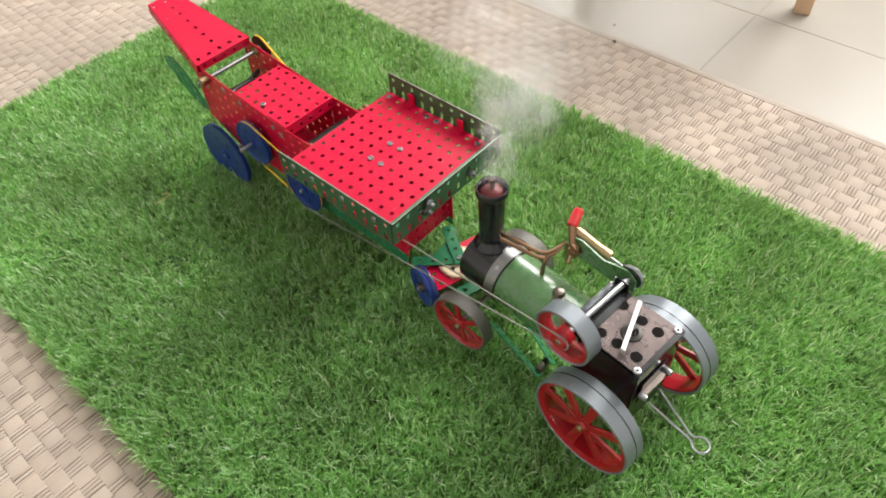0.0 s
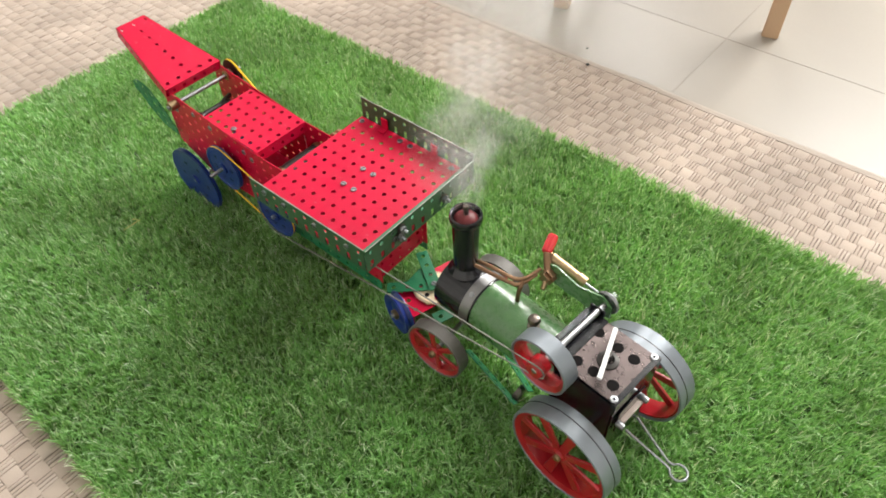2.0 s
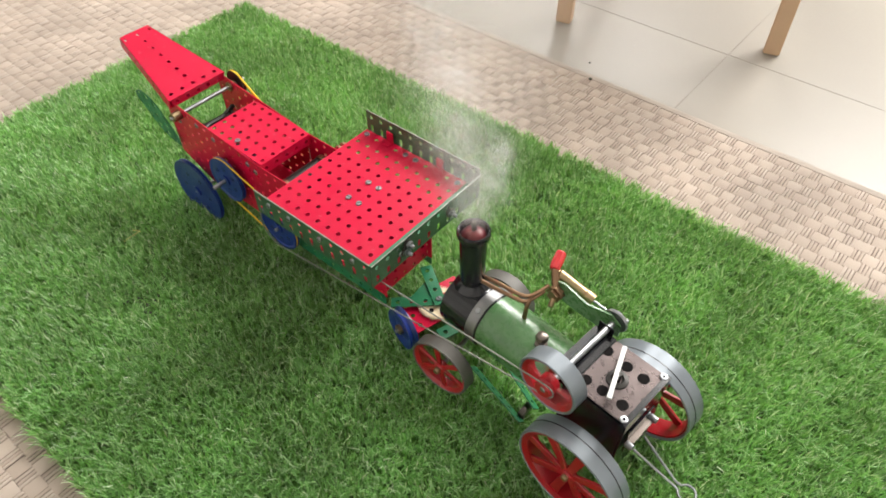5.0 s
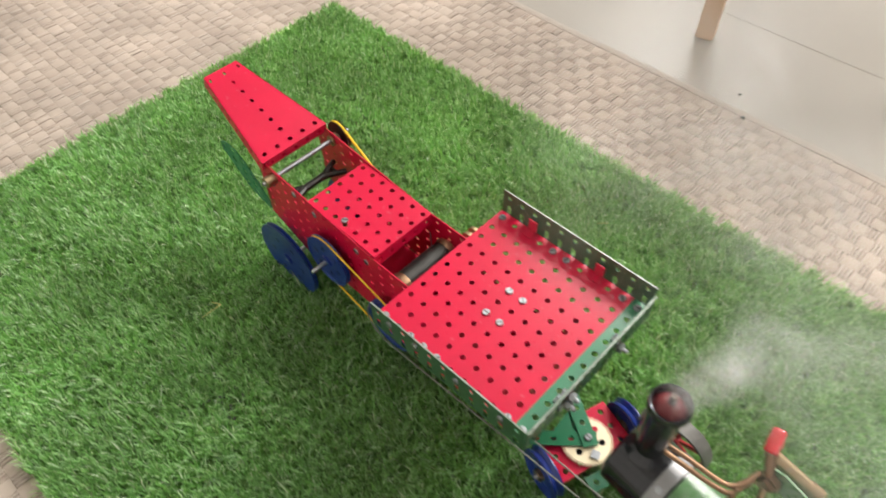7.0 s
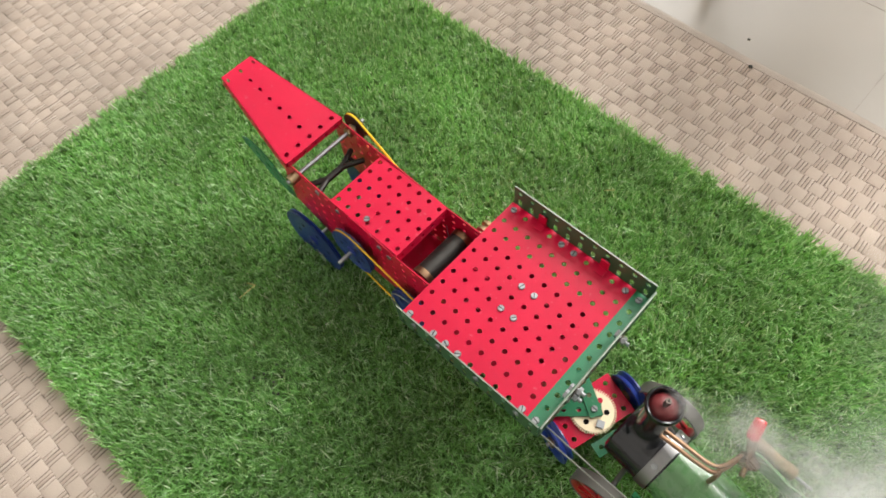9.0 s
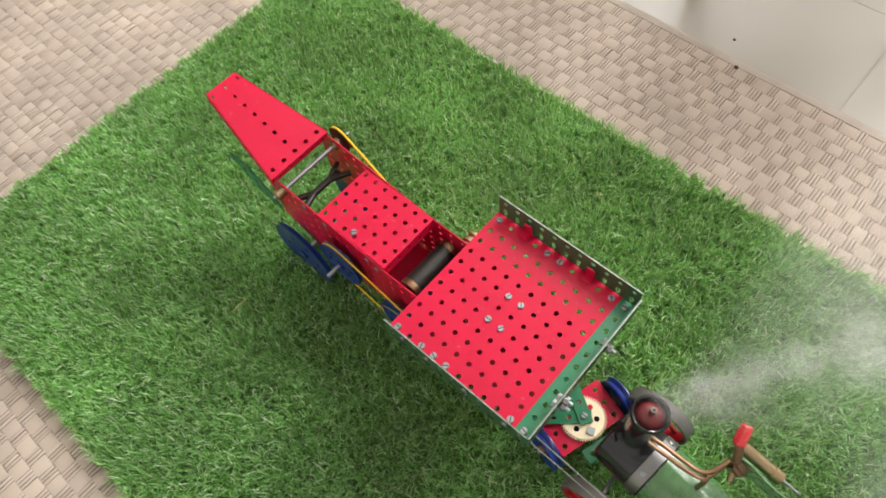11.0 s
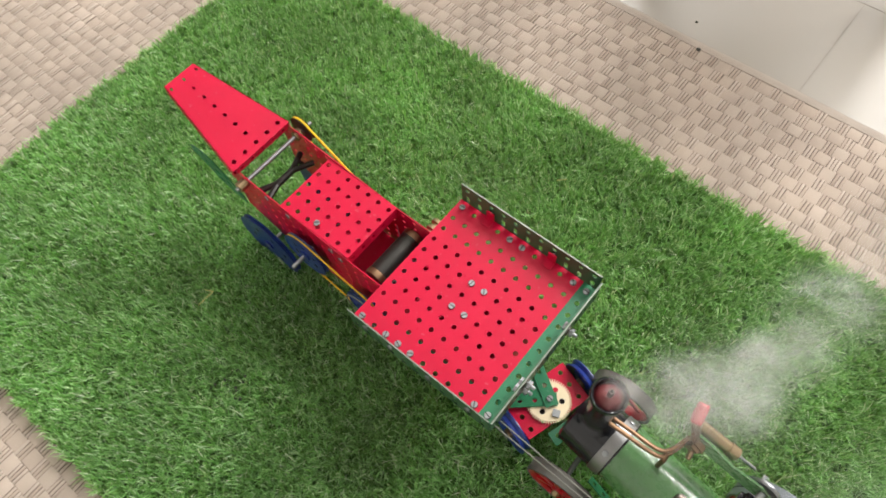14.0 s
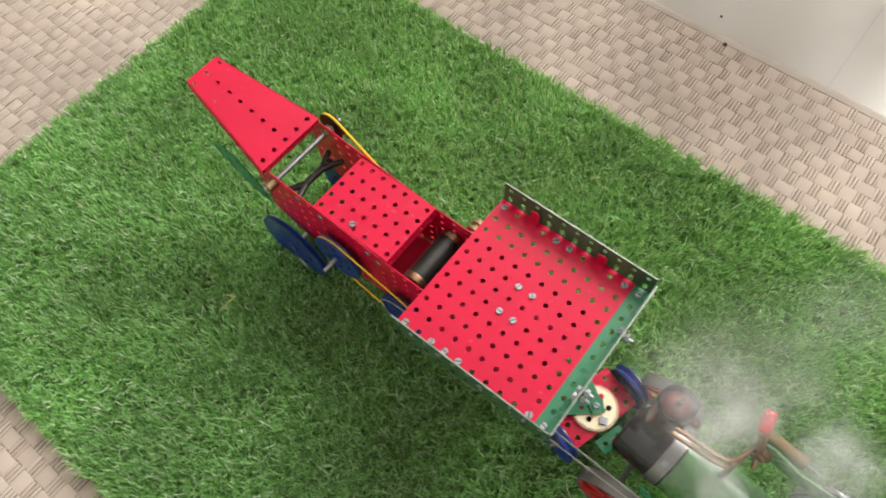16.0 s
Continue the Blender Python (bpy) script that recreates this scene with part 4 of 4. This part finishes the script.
def spoked(name, r, depth, spokes, tyre_mat, lip, hub_r=0.0055, line=True, parent=None, dish=0.25):
    """A wheel with a deep tyre, an inner red rim, tapering spokes and a hub. Axle along y; the outer face is towards -y."""
    ob = new(name, bpy.data.meshes.new(name))
    d = depth
    finish(ob, lathe([(r - 0.0012, -d / 2), (r, -d / 2 + 0.0006), (r, d / 2 - 0.0006), (r - 0.0012, d / 2), (r - 0.0022, d / 2 - 0.001), (r - 0.0022, -d / 2 + 0.001)], 64, "y", closed=True), tyre_mat)
    ob.parent = parent
    ob["label"] = "silver-tyred red spoked wheel"
    if line:
        part("tyre_line", lathe([(r - 0.0004, -0.0004), (r + 0.00025, -0.0003), (r + 0.00025, 0.0003), (r - 0.0004, 0.0004)], 64, "y", closed=True), BLACK, ob, "thin black line round the tyre", pose(0, d * 0.08, 0))
    part("rim", lathe([(r - 0.0023, -d / 2 + 0.0008), (r - 0.0023 - lip, -d / 2 + 0.003), (r - 0.0023 - lip, -d / 2 + 0.0042), (r - 0.0035, d / 2 - 0.002), (r - 0.0023, d / 2 - 0.002)], 64, "y", closed=True), WHEEL_RED, ob, "red inner rim")
    for k in range(spokes):
        a = 2 * math.pi * k / spokes
        sp = bmesh.new()
        r0, r1 = hub_r * 0.8, r - 0.0025
        w0, w1, t0 = 0.0030 * r / 0.043, 0.0042 * r / 0.043, 0.0012
        y0, y1 = -d * dish, -d * 0.30 + 0.001
        vs = []
        for rr, w, y in ((r0, w0, y0), (r1, w1, y1)):
            for t in (-t0, t0):
                for s in (-1, 1):
                    vs.append(sp.verts.new((rr, y + t, s * w)))
        for f in ((0, 1, 3, 2), (4, 5, 7, 6), (0, 1, 5, 4), (2, 3, 7, 6), (0, 2, 6, 4), (1, 3, 7, 5)):
            sp.faces.new([vs[q] for q in f])
        bmesh.ops.recalc_face_normals(sp, faces=sp.faces[:])
        bmesh.ops.bevel(sp, geom=sp.edges[:], offset=0.0005, segments=1, affect="EDGES")
        part("spoke", moved(sp, Matrix.Rotation(-a, 4, "Y")), WHEEL_RED, ob, "red spoke")
    hub = part("hub", lathe([(0, -d * dish - 0.003), (hub_r * 0.8, -d * dish - 0.003), (hub_r, -d * dish - 0.002), (hub_r, -d * dish + 0.004), (0, -d * dish + 0.004)], 24, "y"), WHEEL_RED, ob, "red hub")
    return ob


RR, RD = 0.0436, 0.0202
for s in (-1, 1):
    w = spoked("rear_wheel", RR, RD, 8, TYRE, 0.0040, parent=engine)
    w.matrix_basis = pose(0.1515, s * 0.0480, RR - 0.0006, 0, 0, 0 if s < 0 else 180) @ pose(0, 0, 0, 0, 12, 0)
    part("axle_nut", lathe([(0, -0.011), (0.0024, -0.011), (0.0030, -0.0095), (0.0030, -0.006), (0, -0.006)], 12, "y"), BRASS, w, "brass axle nut")
part("rear_axle", rod((0.1515, -0.056, RR), (0.1515, 0.056, RR), 0.0022), STEEL, engine, "steel axle")
FR, FD = 0.0290, 0.0125
for s in (-1, 1):
    w = spoked("front_wheel", FR, FD, 6, GREY_TYRE, 0.0030, line=False, parent=engine)
    w.matrix_basis = pose(0.0068, 0, FR, 0, 0, 7.0) @ pose(0, s * 0.0462, 0, 0, 0, 0 if s < 0 else 180) @ pose(0, 0, 0, 0, 20, 0)
    part("axle_nut", lathe([(0, -0.010), (0.0024, -0.010), (0.0030, -0.0085), (0.0030, -0.005), (0, -0.005)], 12, "y"), BRASS, w, "brass axle nut")
part("front_axle", rod((0, -0.053, 0), (0, 0.053, 0), 0.0022), STEEL, engine, "steel axle", pose(0.0068, 0, FR, 0, 0, 7.0))
part("axle_post", lathe([(0, 0.026), (0.006, 0.026), (0.006, 0.0435), (0, 0.0435)], 20), BLACK, engine, "black steering post", pose(0.0068, 0, 0))
fly = spoked("flywheel", 0.0248, 0.0150, 4, TYRE, 0.0032, hub_r=0.0075, line=False, parent=engine, dish=0.30)
fly["label"] = "silver-rimmed red spinning flywheel"
fly.matrix_basis = pose(CX - 0.0008, -0.0360, CZ - 0.0015)
part("pulley_boss", lathe([(0, -0.0120), (0.0062, -0.0120), (0.0070, -0.0112), (0.0060, -0.0095), (0.0070, -0.0078), (0.0070, -0.004), (0, -0.004)], 24, "y"), WHEEL_RED, fly, "red grooved boss for the cord")
crank = part("crank_disc", lathe([(0, -0.0015), (0.0098, -0.0015), (0.0105, 0), (0.0098, 0.0015), (0, 0.0015)], 28, "y"), STEEL, engine, "steel crank disc", pose(CX, 0.0370, CZ))
part("crank_pin", lathe([(0, 0), (0.0016, 0), (0.0016, 0.006), (0, 0.006)], 12, "y"), STEEL, crank, m=pose(0.0065, 0, 0))

# green engine frame, oscillating cylinder in brass, red grip
fr = bmesh.new()
vs = [(0.060, 0.098), (0.057, 0.106), (0.060, 0.114), (0.068, 0.1165), (0.090, 0.1115), (0.112, 0.118), (0.121, 0.112), (0.121, 0.100), (0.110, 0.096), (0.080, 0.096)]
front = [fr.verts.new((x, 0, z)) for x, z in vs]
back = [fr.verts.new((x, 0.0016, z)) for x, z in vs]
fr.faces.new(front)
fr.faces.new(back[::-1])
for k in range(len(vs)):
    fr.faces.new((front[k], back[k], back[(k + 1) % len(vs)], front[(k + 1) % len(vs)]))
bmesh.ops.recalc_face_normals(fr, faces=fr.faces[:])
part("engine_frame", fr, BOILER, engine, "green engine side frame", pose(0, 0.0330, 0))
cyl = lathe([(0, -0.004), (0.0034, -0.004), (0.0034, 0), (0.0046, 0.001), (0.0046, 0.026), (0.0052, 0.0265), (0.0052, 0.034), (0.0046, 0.0345), (0, 0.0345)], 22, "x")
cylinder = part("cylinder", cyl, BRASS, engine, "brass steam cylinder", pose(0.0560, 0.0405, 0.1140, 0, 17, 8))
part("piston_rod", rod((0.0345, 0, 0), (0.0500, 0, 0.001), 0.0012), STEEL, cylinder, "steel piston rod")
block = part("valve_block", box(-0.0062, 0.0062, -0.005, 0.005, -0.008, 0.0062, 0.0026), COPPER, engine, "tarnished brass reversing block", pose(0.0635, 0.0300, 0.1050, 0, 25, 0))
part("drain_cock", rod((0.0640, 0.0270, 0.1020), (0.0665, 0.0200, 0.0985), 0.0022), BRASS, engine, "brass drain cock")
part("lever", rod((0.0630, 0.0300, 0.1060), (0.0540, 0.0375, 0.1210), 0.0033), COPPER, engine, "tarnished brass control lever")
part("grip", lathe([(0, 0), (0.0040, 0), (0.0050, 0.0012), (0.0054, 0.008), (0.0050, 0.0160), (0.0038, 0.0175), (0, 0.0178)], 10), GRIP, engine, "red plastic grip", look((0.0540, 0.0365, 0.1200), (0.0696, -0.0145, 0.0924)) @ Matrix.Diagonal((0.88, 0.88, 0.90, 1)))

# copper steam pipes
p1 = smooth_path([(0.0090, 0.0050, 0.1000), (0.0250, 0.0060, 0.1035), (0.0460, 0.0080, 0.1060), (0.0535, 0.0140, 0.1075), (0.0570, 0.0280, 0.1100)])
part("steam_pipe", tube(p1, 0.0017), COPPER, engine, "bent copper steam pipe")
p2 = smooth_path([(0.0090, 0.0005, 0.0990), (0.0250, 0.0020, 0.1010), (0.0440, 0.0040, 0.1035), (0.0530, 0.0080, 0.1045), (0.0570, 0.0230, 0.1075)])
part("steam_pipe", tube(p2, 0.0017), COPPER, engine, "bent copper steam pipe")
p3 = smooth_path([(0.0535, 0.0110, 0.1065), (0.0545, 0.0070, 0.1030), (0.0545, 0.0050, 0.0960), (0.0545, 0.0045, 0.0850)])
part("steam_pipe", tube(p3, 0.0019), COPPER, engine, "bent copper steam pipe")

# wire draw-loop at the back
ring = [(0.219 + 0.0068 * math.cos(a), 0.0116 + 0.0068 * math.sin(a), 0.0155) for a in [math.pi * (1 - 0.12) - k * (2 * math.pi * 0.88) / 22 for k in range(23)]]
wire = [(0.1705, 0.0240, 0.0230), (0.1900, 0.0185, 0.0190), (0.2085, 0.0134, 0.0158)] + ring + [(0.2085, 0.0098, 0.0158), (0.1900, 0.0092, 0.0190), (0.1705, 0.0085, 0.0230)]
part("draw_loop", tube(wire, 0.0011, 8), STEEL, engine, "bent steel wire draw loop")

# green strips beneath the boiler
inv = engine.matrix_basis.inverted()
for a, b, tip in (((0.2045, -0.0450, 0.0255), (0.1480, -0.0335, 0.0330), 50), ((0.2060, -0.0265, 0.0270), (0.1340, 0.0020, 0.0380), 50)):
    a, b = inv @ Vector(a), inv @ Vector(b)
    d = b - a
    st = perforated(6, 1, px=d.length / 5.5, py=0.0110, thick=0.001)
    q = d.to_track_quat("X", "Z").to_matrix().to_4x4()
    part("steering_strip", st, GREEN, engine, "green perforated strip", Matrix.Translation(a) @ q @ pose(0, 0, 0, tip, 0, 0))
part("strip_bracket", moved(box(-0.0028, 0.0028, -0.0075, 0.0075, -0.0045, 0.003, 0.001), inv @ pose(0.2050, -0.0355, 0.024)), TARNISHED, engine, "small copper-coloured bracket")

# drive cord from the flywheel boss to the pulley under the tray
a, b = Vector((0.2353, -0.0685, LAWN + CZ)), Vector((-0.0868, -0.0478, 0.0640))
cord = tagged(new("drive_cord"), "pale endless cord belt between engine and thresher", "belt")
pts = []
for k in range(9):
    t = math.pi * 1.5 + math.pi * k / 8
    pts.append((a.x + 0.0064 * math.cos(t), a.y, a.z + 0.0064 * math.sin(t)))
for k in range(9):
    t = math.pi * 0.5 + math.pi * k / 8
    pts.append((b.x + 0.0235 * math.cos(t), b.y, b.z + 0.0235 * math.sin(t)))
part("cord", tube(pts, 0.0006, 8, close=True), CORD, cord)


# ---- steam ----
NOZZLE = Vector((0.1250, -0.0095, 0.181))
plume = tagged(new("steam_plume"), "drifting white plume of steam from the chimney", "steam")


def puff_mesh(seed):
    """A crumpled, dished veil inside a unit ball."""
    bm = bmesh.new()
    n = 18
    grid = [[None] * (n + 1) for _ in range(n + 1)]
    for i in range(n + 1):
        for j in range(n + 1):
            u, v = 2 * i / n - 1, 2 * j / n - 1
            w = noise.noise(Vector((u * 1.3 + seed * 7, v * 1.3, seed))) * 0.45 + noise.noise(Vector((u * 3.1, v * 3.1 + seed * 3, 2))) * 0.16 - 0.25 * (u * u + v * v) + 0.1
            grid[i][j] = bm.verts.new((u + 0.12 * w, v + 0.1 * w, w))
    for i in range(n):
        for j in range(n):
            bm.faces.new((grid[i][j], grid[i + 1][j], grid[i + 1][j + 1], grid[i][j + 1]))
    me = bpy.data.meshes.new("puff")
    bm.to_mesh(me)
    bm.free()
    me.materials.append(STEAM if seed < 4 else THIN_STEAM)
    for poly in me.polygons:
        poly.use_smooth = True
    return me


def drift(e, age, own):
    """Where steam that left the nozzle at e seconds has gone after a time; own: the puff's own wandering, in units."""
    f = min(1, max(0, (e - 5.9) / 0.9))
    f = f * f * (3 - 2 * f)
    w = Vector((math.sin(e * 5.1) * 0.5 + math.sin(e * 2.3 + 1), math.sin(e * 4.3 + 2) * 0.5 + math.sin(e * 1.9), math.sin(e * 6.1)))
    way = Vector((-0.05, 0.14, 0.23)).lerp(Vector((0.30, 0.19, 0.0)), f).lerp(Vector((0.24, -0.02, 0.01)), min(1, max(0, (e - 15.2) / 0.5))) + 0.055 * w
    far = age * (1 - 0.22 * age)
    return NOZZLE + way * far + own * ((0.075 + 0.075 * f) * age) + Vector((0, 0, 0.10 * f * min(age, 0.12) / 0.12 * 0.12))


PUFFS = []
puff_kinds = [puff_mesh(k) for k in range(8)]
for count, size, a0, a1 in ((11, 0.020, 0.015, 0.24), (13, 0.040, 0.10, 0.60), (13, 0.068, 0.22, 0.95), (9, 0.105, 0.45, 1.25)):
    for k in range(count):
        ob = new("puff", puff_kinds[(k + count) % 4 + (4 if size > 0.05 else 0)])
        ob.parent = plume
        s = size * (0.85 + 0.3 * ((k * 37) % 10) / 10)
        ob.scale = (s, s * 0.9, s * 0.8)
        PUFFS.append((ob, a0, a1, k / count))


def puff_rows(a0, a1, phase, spin_by):
    life = a1 - a0
    rows, n = [], -1
    last = 0
    while True:
        start = (n + phase) * life
        if start > 16.0:
            break
        turn = spin_by * 9.1 + n * 2.399
        own = Vector((math.cos(turn), math.sin(turn), 0.4 * math.sin(turn * 1.7 + 1)))
        for f in (0.0, 0.35, 0.7, 1.0):
            t = start + f * (life - 1 / 30) + (1 / 60 if f == 0 else 0)
            t = round(t * 30) / 30
            if not rows or t > rows[-1][0] + 0.02:
                age = a0 + f * life
                p = drift(start - a0, age, own)
                rows.append((t, pose(p.x, p.y, p.z, 24 + 26 * math.sin(t * 1.1 + spin_by), 12 + 24 * math.sin(t * 0.9 + 2 * spin_by), 0) @ pose(0, 0, 0, 0, 0, 60 * spin_by + 20 * t)))
        n += 1
    inside = [r for r in rows if 0 < r[0] < 16.0]
    return [(0.0, inside[0][1])] * (inside[0][0] > 0.02) + inside + [(16.0, inside[-1][1])] * (inside[-1][0] < 15.98)


# ---- movement ----
def spin(ob, m, turns, step=1 / 30):
    """Turns ob steadily about its own y axis."""
    n = round(16.0 / step)
    walk(ob, [(k * step, m @ Matrix.Rotation(-2 * math.pi * turns * k * step, 4, "Y")) for k in range(n + 1)])


def motions():
    spin(fly, fly.matrix_basis.copy(), 6.6)
    spin(crank, crank.matrix_basis.copy(), 6.6)
    spin(upper_pulley, upper_pulley.matrix_basis.copy(), 1.35, 1 / 10)
    spin(lower_pulley, lower_pulley.matrix_basis.copy(), 1.35, 1 / 10)
    spin(roller, roller.matrix_basis.copy(), 1.35, 1 / 10)
    for k, (ob, a0, a1, phase) in enumerate(PUFFS):
        walk(ob, puff_rows(a0, a1, phase, k * 0.7))


motions()
